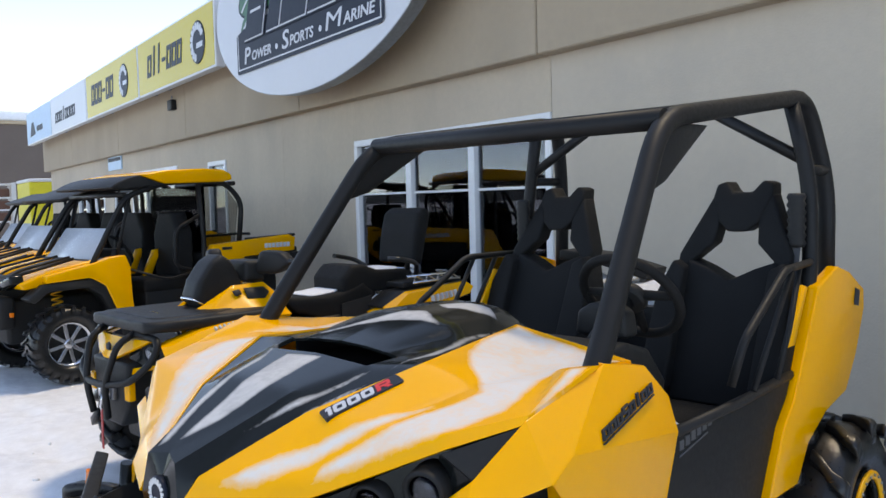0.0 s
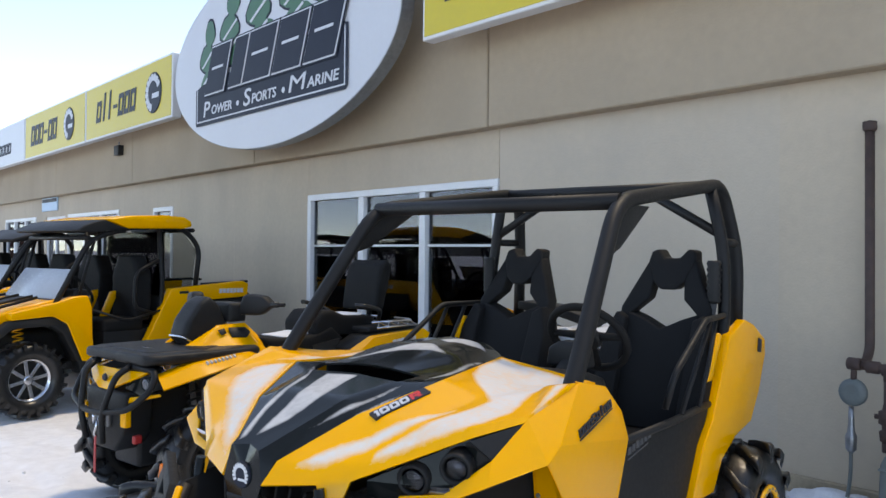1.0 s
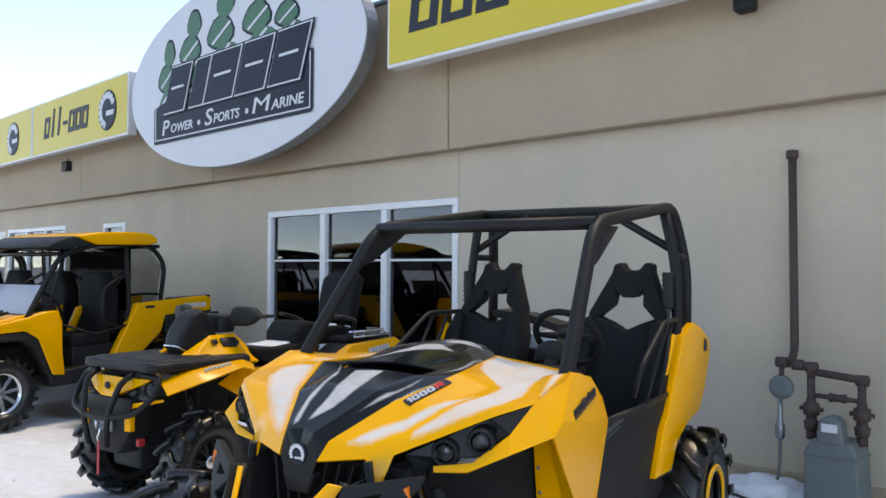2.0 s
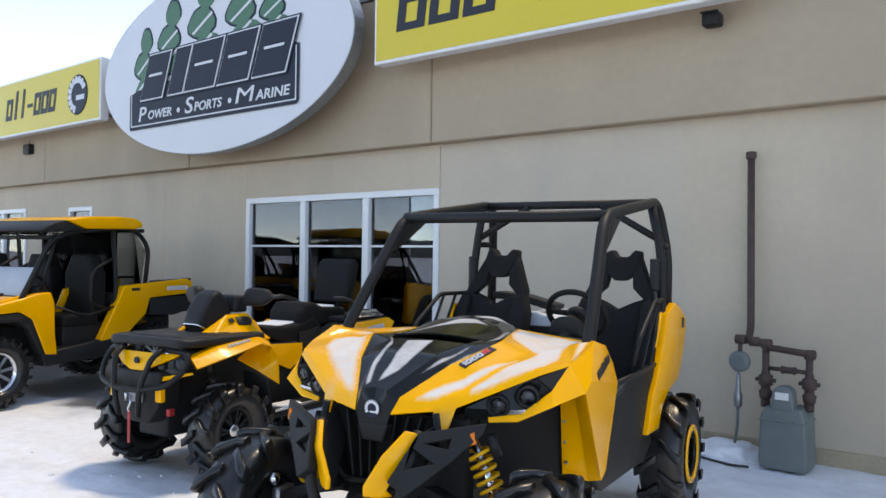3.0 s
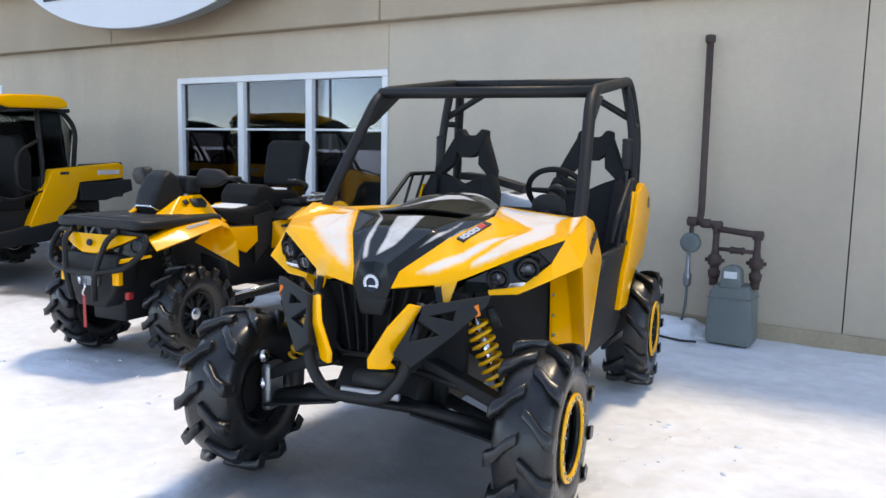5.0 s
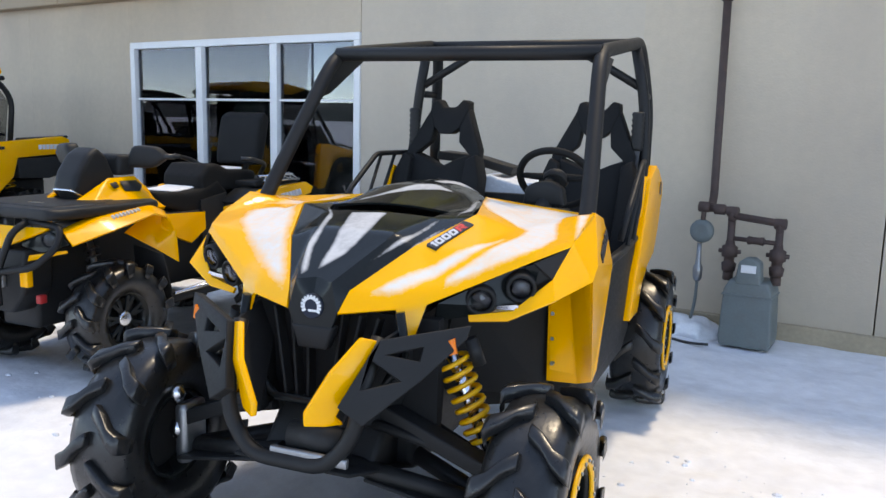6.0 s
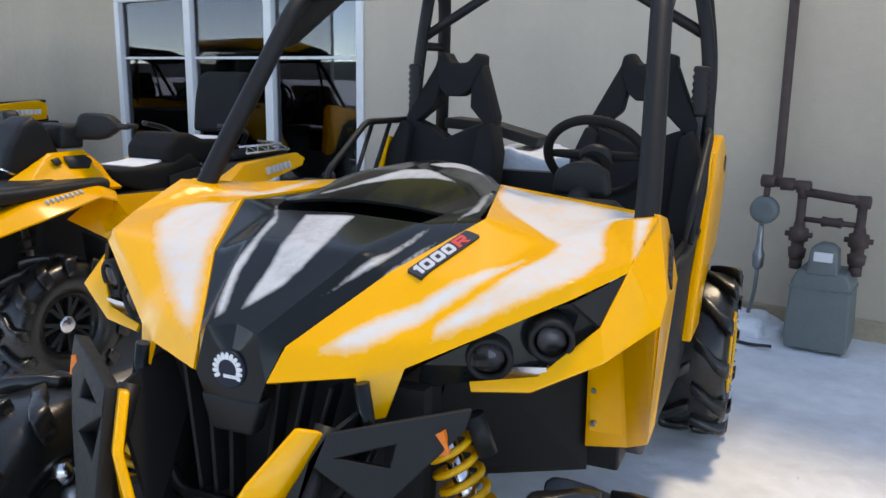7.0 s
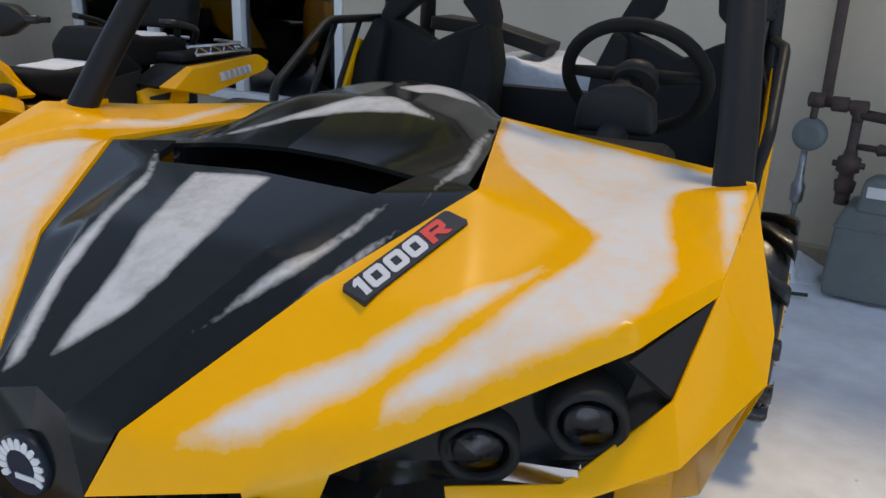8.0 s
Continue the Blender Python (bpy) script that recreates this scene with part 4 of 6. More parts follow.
# ---- the side-by-side in front of the window ----
def seat(parent, u):
    def lean(bm):
        for v in bm.verts:
            v.co.y += 1.20 + (v.co.z - 0.8) * 0.41
            v.co.x += u
        return soften(bm, 0.012, 2, 25)

    part("headrest", lean(bm_prism([(-0.075, 1.47), (-0.035, 1.435), (0.035, 1.435), (0.075, 1.47), (0.115, 1.57), (0.108, 1.618), (0.07, 1.63), (0.035, 1.585), (-0.035, 1.585), (-0.07, 1.63), (-0.108, 1.618), (-0.115, 1.57)], "y", -0.045, 0.05)), SEAT, parent)
    for s in (-1, 1):
        part("headrest_arm", lean(bm_prism([(s * 0.07, 1.50), (s * 0.112, 1.58), (s * 0.215, 1.35), (s * 0.215, 1.25), (s * 0.15, 1.33), (s * 0.085, 1.39)], "y", -0.04, 0.05)), SEAT, parent)
        part("bolster", lean(bm_prism([(s * 0.15, 0.86), (s * 0.16, 1.30), (s * 0.21, 1.33), (s * 0.255, 1.20), (s * 0.265, 0.92), (s * 0.24, 0.84)], "y", -0.10, 0.05)), SEAT, parent, "black fabric side bolster")
    part("backrest", lean(bm_prism([(-0.16, 0.82), (0.16, 0.82), (0.17, 1.33), (0.09, 1.30), (0, 1.255), (-0.09, 1.30), (-0.17, 1.33)], "y", -0.05, 0.06)), SEAT, parent)
    part("cushion", soften(bm_box(u - 0.24, u + 0.24, 0.70, 1.26, 0.66, 0.82), 0.04, 3, 25), SEAT, parent)


def spring_bm(p, q, r, wire, turns, sides=7):
    p, q = Vector(p), Vector(q)
    d = (q - p).normalized()
    s = d.orthogonal().normalized()
    t = d.cross(s)
    n = int(turns * 14)
    pts = [p + (q - p) * (k / n) + r * (math.cos(2 * math.pi * turns * k / n) * s + math.sin(2 * math.pi * turns * k / n) * t) for k in range(n + 1)]
    return bm_tube(pts, wire, sides)


def build_buggy():
    car = thing("side_by_side_buggy", pose(6.4715, -3.6245, 0, 0, 0, 10.2) @ Matrix.Diagonal((1.012, 1, 1, 1)), "yellow and black two-seat side-by-side buggy with frost on its hood", "buggy")
    P = {
        "A": (0.089, -0.724, 0.922), "B": (0.106, -0.680, 0.986), "C1": (0.231, -0.47, 1.109), "C2": (0.343, -0.21, 1.192), "D": (0.178, 0.365, 1.197),
        "E": (0.253, -0.663, 0.940), "F1": (0.280, -0.668, 0.858), "F2": (0.308, -0.643, 0.860), "G": (0.331, -0.608, 0.953), "H": (0.614, -0.420, 1.086), "I": (0.690, -0.264, 1.114),
        "b1": (0.256, -0.626, 0.995), "b2": (0.352, -0.570, 1.002), "b3": (0.604, -0.412, 1.114), "b4": (0.690, -0.245, 1.132),
        "R": (0.655, 0.22, 1.166), "O": (0.706, -0.03, 1.200), "M": (0.475, -0.185, 1.148), "V": (0.48, 0.10, 1.146), "Z": (0.604, -0.05, 1.164), "Y": (0.648, -0.05, 1.192), "W": (0.415, -0.432, 1.103),
    }
    K = list(P)
    faces = [[K.index(n) for n in f.split()] for f in ("A E b1 B", "E F1 F2 G b2 b1", "G H b3 b2", "H I b4 b3", "B b1 b2 C1", "C1 b2 W", "b2 b3 W", "W b3 M", "C1 W C2", "W M C2", "C2 M V D", "V R D", "M b3 b4 Z", "Z b4 Y", "Y b4 O", "M Z V", "V Z Y", "V Y R", "Y O R")]
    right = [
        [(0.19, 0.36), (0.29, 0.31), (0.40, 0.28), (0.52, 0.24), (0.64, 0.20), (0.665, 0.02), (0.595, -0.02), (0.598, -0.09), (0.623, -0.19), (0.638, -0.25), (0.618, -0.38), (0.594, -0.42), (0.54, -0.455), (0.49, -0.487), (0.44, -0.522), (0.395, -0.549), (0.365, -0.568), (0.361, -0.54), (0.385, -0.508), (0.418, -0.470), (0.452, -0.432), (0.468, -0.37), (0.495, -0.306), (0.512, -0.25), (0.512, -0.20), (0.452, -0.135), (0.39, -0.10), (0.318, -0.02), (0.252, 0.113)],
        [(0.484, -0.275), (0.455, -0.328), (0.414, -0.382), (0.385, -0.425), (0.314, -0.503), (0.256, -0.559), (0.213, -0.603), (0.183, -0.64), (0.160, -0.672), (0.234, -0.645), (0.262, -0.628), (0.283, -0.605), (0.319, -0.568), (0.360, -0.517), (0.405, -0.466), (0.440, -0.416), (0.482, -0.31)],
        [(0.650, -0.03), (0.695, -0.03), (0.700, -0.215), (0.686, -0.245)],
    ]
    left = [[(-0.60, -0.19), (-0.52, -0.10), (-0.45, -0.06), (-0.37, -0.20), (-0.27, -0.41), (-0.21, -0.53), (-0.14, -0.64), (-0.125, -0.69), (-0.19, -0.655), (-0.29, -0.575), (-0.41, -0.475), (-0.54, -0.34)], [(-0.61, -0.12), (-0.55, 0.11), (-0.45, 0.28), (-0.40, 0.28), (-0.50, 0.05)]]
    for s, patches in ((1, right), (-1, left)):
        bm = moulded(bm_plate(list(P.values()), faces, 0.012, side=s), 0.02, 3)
        frost_and_sheen(part("hood_panel", bm, YELLOW_FROST, car, "yellow hood panel whitened with dry frost"), patches, 0.032 if s > 0 else 0.06)
    # centre of the hood, with its ridges and air scoop
    C = {
        "c0": (0, -0.722, 0.866), "c1": (0, -0.720, 0.945), "c2": (0, -0.692, 1.022), "c3": (0, -0.45, 1.142), "c4": (0, -0.262, 1.186),
        "n0": (0.066, -0.720, 0.872), "A": (0.085, -0.720, 0.920), "B": (0.102, -0.683, 0.984), "C1": (0.226, -0.473, 1.105), "C2": (0.337, -0.21, 1.188),
        "p1": (0.062, -0.712, 1.014), "p2": (0.150, -0.45, 1.140), "p3": (0.205, -0.268, 1.178), "q3": (0.235, -0.168, 1.191),
    }
    CK = list(C)
    cf = [[CK.index(n) for n in f.split()] for f in ("c0 n0 A c1", "c1 A B p1 c2", "c2 p1 p2 c3", "c3 p2 p3 c4", "p1 B C1 p2", "p2 C1 C2 q3 p3")]
    bm = bm_plate(list(C.values()), cf, 0.012, mirror=True)
    bmesh.ops.remove_doubles(bm, verts=bm.verts[:], dist=0.0005)
    rows = [(-0.178, [(0, 1.207), (0.10, 1.203), (0.17, 1.196), (0.225, 1.189), (0.315, 1.187)]), (0.06, [(0, 1.264), (0.11, 1.258), (0.19, 1.238), (0.225, 1.212), (0.262, 1.190)]),
            (0.28, [(0, 1.270), (0.09, 1.262), (0.15, 1.236), (0.178, 1.21), (0.20, 1.190)]), (0.42, [(0, 1.245), (0.08, 1.238), (0.13, 1.212), (0.152, 1.19), (0.172, 1.18)]), (0.50, [(0, 1.17), (0.07, 1.168), (0.12, 1.16), (0.14, 1.155), (0.16, 1.145)])]
    pts = [(x, y, z) for y, r in rows for x, z in r]
    hf = [[i * 5 + j, i * 5 + j + 1, i * 5 + j + 6, i * 5 + j + 5] for i in range(4) for j in range(4)]
    pts.append(C["C2"])
    hf.append([3, len(pts) - 1, 4])
    hump = bm_plate(pts, hf, 0.008, mirror=True)
    bmesh.ops.remove_doubles(hump, verts=hump.verts[:], dist=0.0005)
    # pale streaks on black: frost, plus sky reflections painted into the colour
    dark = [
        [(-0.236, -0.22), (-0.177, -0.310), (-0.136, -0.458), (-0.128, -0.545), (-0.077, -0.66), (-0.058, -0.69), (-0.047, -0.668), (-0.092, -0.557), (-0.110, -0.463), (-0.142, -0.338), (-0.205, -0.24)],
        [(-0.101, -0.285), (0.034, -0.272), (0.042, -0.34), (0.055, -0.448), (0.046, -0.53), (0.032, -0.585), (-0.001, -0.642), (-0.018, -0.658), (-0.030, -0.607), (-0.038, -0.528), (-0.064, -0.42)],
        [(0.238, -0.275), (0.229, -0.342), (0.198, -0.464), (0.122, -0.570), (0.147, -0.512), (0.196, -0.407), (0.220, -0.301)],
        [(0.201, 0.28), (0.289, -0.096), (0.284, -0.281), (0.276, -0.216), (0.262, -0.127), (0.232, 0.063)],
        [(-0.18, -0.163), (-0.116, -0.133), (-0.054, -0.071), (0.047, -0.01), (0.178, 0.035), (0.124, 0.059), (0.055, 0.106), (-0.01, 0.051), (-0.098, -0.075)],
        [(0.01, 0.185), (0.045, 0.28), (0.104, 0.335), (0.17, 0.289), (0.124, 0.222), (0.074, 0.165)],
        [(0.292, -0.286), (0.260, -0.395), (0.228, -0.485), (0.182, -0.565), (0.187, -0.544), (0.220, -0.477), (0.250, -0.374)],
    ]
    hood = part("hood_centre", moulded(bm, 0.014, 8), GLOSS_FROST_SHEEN, car, "gloss black hood centre with frost and painted sky sheen streaks")
    frost_and_sheen(hood, dark, 0.022)
    frost_and_sheen(part("scoop", moulded(hump, 0.016, 14), GLOSS_FROST_SHEEN, hood, "gloss black air scoop with painted sky sheen"), dark, 0.03)
    part("scoop_floor", bm_box(-0.25, 0.25, -0.275, 0.2, 1.10, 1.135), DUCT, hood, "dark duct behind the scoop mouth")
    for s in (1, -1):
        part("duct_wall", bm_box(s * 0.226, s * 0.236, -0.16, 0.2, 1.137, 1.183), DUCT, hood)
    part("duct_back", bm_box(-0.22, 0.22, 0.19, 0.2, 1.137, 1.20), DUCT, hood)
    # round badge on the nose
    badge = part("badge", bm_lathe([(-0.727, 0.0), (-0.727, 0.037), (-0.724, 0.039), (-0.712, 0.039)], "y", centre=(0, 0, 0.936), sides=28), SLATE, car, "round badge with a pale toothed ring")
    for k in range(13):
        a0, a1 = radians(-40 + k * 20), radians(-40 + k * 20 + 18)
        part("badge_tooth", bm_prism([(r * math.cos(a), 0.936 + r * math.sin(a)) for a, r in ((a0, 0.022), (a0, 0.030), (a0 + 0.08, 0.036), (a1 - 0.1, 0.036), (a1, 0.030), (a1, 0.022))], "y", -0.7285, -0.7265), TRIM, badge)
    part("badge_bar", bm_box(-0.010, 0.022, -0.7285, -0.7265, 0.919, 0.926), TRIM, badge)
    # number on the hood: dark plate, pale figures, red letter
    fr = face_frame((P["C1"], P["W"], P["C2"]), (0.283, -0.481, 1.096), (0.068, 0.191, 0.067)) @ Matrix.Translation((0.016, -0.0025, -0.013)) @ Matrix.Rotation(radians(-1.5), 4, "Y") @ Matrix.Diagonal((1.0, 1, 1.08, 1))
    decal = part("number_plate", bm_prism([(0, 0), (0.200, 0), (0.204, 0.004), (0.204, 0.033), (0.200, 0.038), (0.006, 0.038), (0, 0.034)], "y", -0.0022, 0.008), SIGNK, car, "dark decal with the number 1000R", at=fr)
    def block(x, lines):
        bm = bmesh.new()
        for poly in lines:
            bm_prism([((x + p + 0.30 * q) * 1.07, 0.0045 + q * 1.12) for p, q in poly], "y", -0.0034, -0.002, bm=bm)
        return bm

    nought = [[(0, 0.004), (0.004, 0), (0.026, 0), (0.030, 0.004), (0.030, 0.007), (0, 0.007)], [(0, 0.007), (0.009, 0.007), (0.009, 0.019), (0, 0.019)], [(0.021, 0.007), (0.030, 0.007), (0.030, 0.019), (0.021, 0.019)], [(0, 0.019), (0.030, 0.019), (0.030, 0.022), (0.026, 0.026), (0.004, 0.026), (0, 0.022)]]
    one = [[(0.005, 0), (0.014, 0), (0.014, 0.026), (0.005, 0.026), (0.0, 0.021), (0.0, 0.017), (0.005, 0.018)]]
    letter = [[(0, 0), (0.010, 0), (0.010, 0.026), (0, 0.026)], [(0.010, 0.019), (0.036, 0.019), (0.036, 0.022), (0.032, 0.026), (0.010, 0.026)], [(0.027, 0.015), (0.036, 0.012), (0.036, 0.019), (0.027, 0.019)], [(0.010, 0.009), (0.033, 0.009), (0.036, 0.012), (0.027, 0.015), (0.010, 0.015)], [(0.016, 0.009), (0.026, 0.0), (0.038, 0.0), (0.028, 0.009)]]
    x = 0.004
    for shape, w, m in ((one, 0.018, WHITE), (nought, 0.034, WHITE), (nought, 0.034, WHITE), (nought, 0.036, WHITE), (letter, 0.04, DECALRED)):
        part("figure", block(x, shape), m, decal)
        x += w
    # fenders
    F = {
        "K": (0.703, 0.02, 1.197), "L": (0.694, 0.22, 1.158), "M": (0.697, 0.335, 1.06), "N": (0.716, 0.35, 0.965), "mm": (0.760, -0.19, 1.045), "P": (0.760, -0.262, 1.003),
        "I": (0.690, -0.258, 1.122), "S": (0.662, -0.398, 1.026), "Q": (0.560, -0.480, 0.932), "R": (0.430, -0.517, 0.912), "R2": (0.436, -0.523, 0.893), "q3": (0.552, -0.500, 0.904), "q2": (0.683, -0.445, 0.968),
        "Or": (0.690, 0.19, 0.520), "Om": (0.640, 0.150, 0.518), "Ol": (0.545, 0.055, 0.545), "Tm": (0.640, -0.06, 0.955), "Tl": (0.557, -0.02, 0.950), "Ob": (0.700, 0.225, 0.560), "K2": (0.672, 0.02, 1.200), "L2": (0.652, 0.215, 1.160),
    }
    FK = list(F)
    ff = [[FK.index(n) for n in f.split()] for f in ("R R2 q3 Q", "Q q3 q2 S", "S q2 P I", "I P mm K", "mm N M L K", "P Or Ob N mm", "Tm Om Or P", "Tl Ol Om Tm", "K L L2 K2")]
    for s in (1, -1):
        fender = part("fender", soften(bm_plate(list(F.values()), ff, 0.010, side=s), 0.005, 2), YELLOW, car, "yellow angular front fender")
        bm = bmesh.new()
        for z, x, y in ((0.62, 0.566, 0.048), (0.72, 0.568, 0.030), (0.82, 0.570, 0.010)):
            bm_lathe([(-0.012, 0.0), (-0.012, 0.007), (0.004, 0.009)], "y", centre=(s * x, y, z), sides=8, bm=bm)
        part("bolts", bm, STEEL, fender)
        # dark corner panel above the lamps, lamp housing and two lamps
        part("corner_panel", bm_plate([(0.612, -0.43, 1.078), (0.660, -0.392, 1.024), (0.690, -0.262, 1.112)], [[0, 1, 2]], 0.01, side=s), BLACK, car)
        part("lamp_housing", bm_plate([(0.348, -0.560, 0.948), (0.43, -0.480, 0.900), (0.588, -0.408, 0.930), (0.641, -0.298, 1.000), (0.598, -0.370, 1.080), (0.328, -0.535, 0.885)], [[5, 1, 0], [0, 1, 2, 4], [4, 2, 3]], 0.012, side=s), GLOSS, car)
        part("lamp_housing", bm_plate([(0.585, -0.405, 0.925), (0.672, -0.375, 1.020), (0.625, -0.40, 1.075), (0.575, -0.40, 1.06)], [[0, 1, 2, 3]], 0.01, side=s), GLOSS, car)
        for lx, ly, lz, lr in ((0.458, -0.478, 0.958, 0.048), (0.572, -0.432, 1.000, 0.047)):
            at = pose(s * lx, ly, lz, 8, 0, s * 18)
            lamp = part("headlamp", bm_lathe([(0.05, lr), (-0.02, lr), (-0.026, lr - 0.006), (-0.018, lr - 0.012), (0.02, lr - 0.014)], "y", sides=28), MATT, car, "round headlamp in a black ring", at=at)
            part("reflector", bm_lathe([(0.03, 0.012), (0.02, lr * 0.55), (0.0, lr - 0.013)], "y", sides=24), LAMPDARK, lamp)
            part("bulb_cover", bm_lathe([(0.02, 0.016), (-0.004, 0.014), (-0.008, 0.0)], "y", sides=16), CHROME, lamp)
            part("lens", bm_lathe([(-0.012, lr - 0.012), (-0.022, lr * 0.6), (-0.027, 0.0)], "y", sides=24), LENS, lamp)
        part("lamp_strip", bm_prism([(s * 0.480, 0.908), (s * 0.580, 0.926), (s * 0.575, 0.950), (s * 0.490, 0.938)], "y", -0.472, -0.457), CHROME, car, "bright strip under the headlamps")
    # plain slanted shapes for the name on the flank
    fr = face_frame((F["K"], F["mm"], F["L"]), (0.735, -0.060, 1.036), (-0.036, 0.296, 0.052))
    flank = part("name", bm_prism([(0.0, -0.006), (0.296, -0.006), (0.297, -0.003), (0.0, -0.003)], "y", -0.003, 0.002), SIGNK, car, "dark slanted name as plain shapes", at=fr)
    for sh in glyphs(0.0, 0.298, 0.002, 0.034, "bbbsbibb", 0.30, 0):
        part("letter_bar", bm_prism(sh, "y", -0.003, 0.002), SIGNK, flank)
    # doors, rear quarters, bed
    for s in (1, -1):
        door = part("door", soften(bm_prism([(0.20, 0.54), (0.30, 0.50), (0.90, 0.50), (1.02, 0.60), (1.22, 0.88), (1.26, 0.945), (0.40, 0.935), (0.33, 0.80)], "x", s * 0.635, s * 0.675), 0.012, 2, 20), MATT, car, "black plastic half door with a pale maker's mark")
        part("door_rail", bm_tube([(s * 0.675, 0.38, 0.942), (s * 0.685, 0.80, 0.946), (s * 0.67, 1.25, 0.952)], 0.016, 8, 0.05), BLACK, door)
        bm = bmesh.new()
        for k in range(6):
            bm_box(s * 0.675, s * 0.678, 0.43 + k * 0.034, 0.455 + k * 0.034, 0.885 + k * 0.006, 0.912 + k * 0.006, bm=bm)
        bm_prism([(0.43, 0.866), (0.60, 0.896), (0.60, 0.902), (0.43, 0.872)], "x", s * 0.675, s * 0.678, bm=bm)
        bm_prism([(0.46, 0.925), (0.70, 0.940), (0.70, 0.945), (0.46, 0.931)], "x", s * 0.675, s * 0.678, bm=bm)
        part("mark", bm, SEATGREY, door, "pale grey plain bars of a maker's mark")
        quarter = part("rear_quarter", soften(bm_prism([(0.975, 0.585), (1.10, 0.80), (1.195, 0.885), (1.315, 1.08), (1.42, 1.24), (1.62, 1.30), (1.75, 1.268), (1.93, 1.185), (1.935, 1.11), (1.84, 0.94), (1.72, 0.81), (1.50, 0.775), (1.32, 0.70), (1.22, 0.58)], "x", s * 0.664, s * 0.706), 0.007, 2, 20), YELLOW, car, "yellow rear quarter panel")
        part("mark", bm_prism([(1.80, 1.135), (1.855, 1.125), (1.865, 1.185), (1.815, 1.20)], "x", s * 0.7065, s * 0.709), SIGNK, quarter)
        part("pillar_trim", soften(bm_prism([(1.15, 1.06), (1.21, 1.06), (1.33, 1.25), (1.29, 1.26)], "x", s * 0.675, s * 0.70), 0.005, 1, 20), YELLOW, quarter)
        part("bed_side", soften(bm_box(s * 0.56, s * 0.61, 1.56, 1.92, 0.86, 1.08), 0.015, 2, 20), BLACK, car)
        part("rocker", soften(bm_prism([(0.16, 0.54), (0.28, 0.44), (1.05, 0.42), (1.25, 0.50), (1.1, 0.62), (0.3, 0.56)], "x", s * 0.52, s * 0.665), 0.015, 2, 20), BLACK, car)
    part("bed", soften(bm_box(-0.60, 0.60, 1.54, 1.94, 0.80, 1.05), 0.02, 2, 20), BLACK, car)
    heap = moulded(bm_box(-0.57, 0.57, 1.50, 1.92, 1.03, 1.19), 0.05, 4, 181)
    for v in heap.verts:
        if v.co.z > 1.1:
            v.co.z += 0.05 * noise.noise((v.co.x * 5, v.co.y * 5, 1)) + 0.02 * noise.noise((v.co.x * 14, v.co.y * 14, 2))
    part("bed_snow", heap, SNOW, car, "lumpy snow lying in the cargo bed")
    part("rear_tray", soften(bm_plate([(-0.56, 1.64, 1.33), (-0.34, 1.64, 1.315), (-0.10, 1.66, 1.25), (-0.10, 1.84, 1.25), (-0.34, 1.84, 1.31), (-0.56, 1.84, 1.33)], [[0, 1, 4, 5], [1, 2, 3, 4]], 0.05), 0.008, 2), BLACK, car)
    # cabin
    part("dashboard", soften(bm_prism([(0.26, 0.92), (0.62, 0.90), (0.66, 1.02), (0.56, 1.13), (0.44, 1.165), (0.30, 1.15)], "x", -0.58, 0.52), 0.02, 3, 20), BLACK, car)
    part("cabin_floor", soften(bm_box(-0.62, 0.62, 0.15, 1.3, 0.44, 0.52), 0.01), BLACK, car)
    part("firewall", bm_box(-0.60, 0.60, 1.42, 1.48, 0.5, 1.12), BLACK, car)
    part("console", soften(bm_box(-0.12, 0.12, 0.5, 1.25, 0.5, 0.88), 0.03, 2, 20), BLACK, car)
    seat(car, -0.425)
    seat(car, 0.408)
    part("seat_snow", soften(bm_box(0.20, 0.46, 0.66, 0.86, 0.80, 0.835), 0.03, 3, 20), SNOW, car, "snow on the seat edge")
    wheel = part("steering_wheel", bm_tube([(0.160 * math.cos(a), 0, 0.160 * math.sin(a)) for a in (2 * math.pi * k / 40 for k in range(40))], 0.016, 10, closed=True), SEAT, car, at=pose(0.398, 0.66, 1.265, 37))
    for a in (0.1, math.pi - 0.1, -math.pi / 2):
        part("spoke", bm_tube([(0, 0.01, 0), (0.152 * math.cos(a), 0, 0.152 * math.sin(a))], [0.02, 0.012], 10), SEAT, wheel)
    part("boss", bm_lathe([(0.02, 0.0), (0.02, 0.045), (0.0, 0.058), (-0.022, 0.050), (-0.026, 0.0)], "y", sides=18), BLACK, wheel)
    part("steering_column", bm_tube([(0.385, 0.64, 1.25), (0.385, 0.40, 1.08)], 0.035, 12), BLACK, car)
    pod = part("gauge_pod", soften(bm_prism([(0.295, 1.16), (0.475, 1.16), (0.465, 1.235), (0.42, 1.262), (0.35, 1.262), (0.305, 1.235)], "y", 0.50, 0.58), 0.018, 3, 20), BLACK, car)
    part("gauge", bm_lathe([(0.0, 0.035), (0.006, 0.032), (0.006, 0.0)], "y", centre=(0.385, 0.58, 1.22), sides=20), GLOSS, pod)
    # roll cage
    r = 0.031
    for s in (1, -1):
        part("roof_rail", bm_tube([(s * 0.675, -0.02, 1.10), (s * 0.665, 0.08, 1.24), (s * 0.598, 0.49, 1.797), (s * 0.575, 1.66, 1.945), (s * 0.622, 1.76, 1.60), (s * 0.622, 1.74, 1.06)], r, 14, 0.13), TUBE, car, "black roll cage rail from fender to cargo bed")
        part("hoop_post", bm_tube([(s * 0.578, 1.50, 1.915), (s * 0.638, 1.52, 1.62), (s * 0.655, 1.48, 1.26), (s * 0.650, 1.18, 0.80)], r * 0.9, 12, 0.12), TUBE, car)
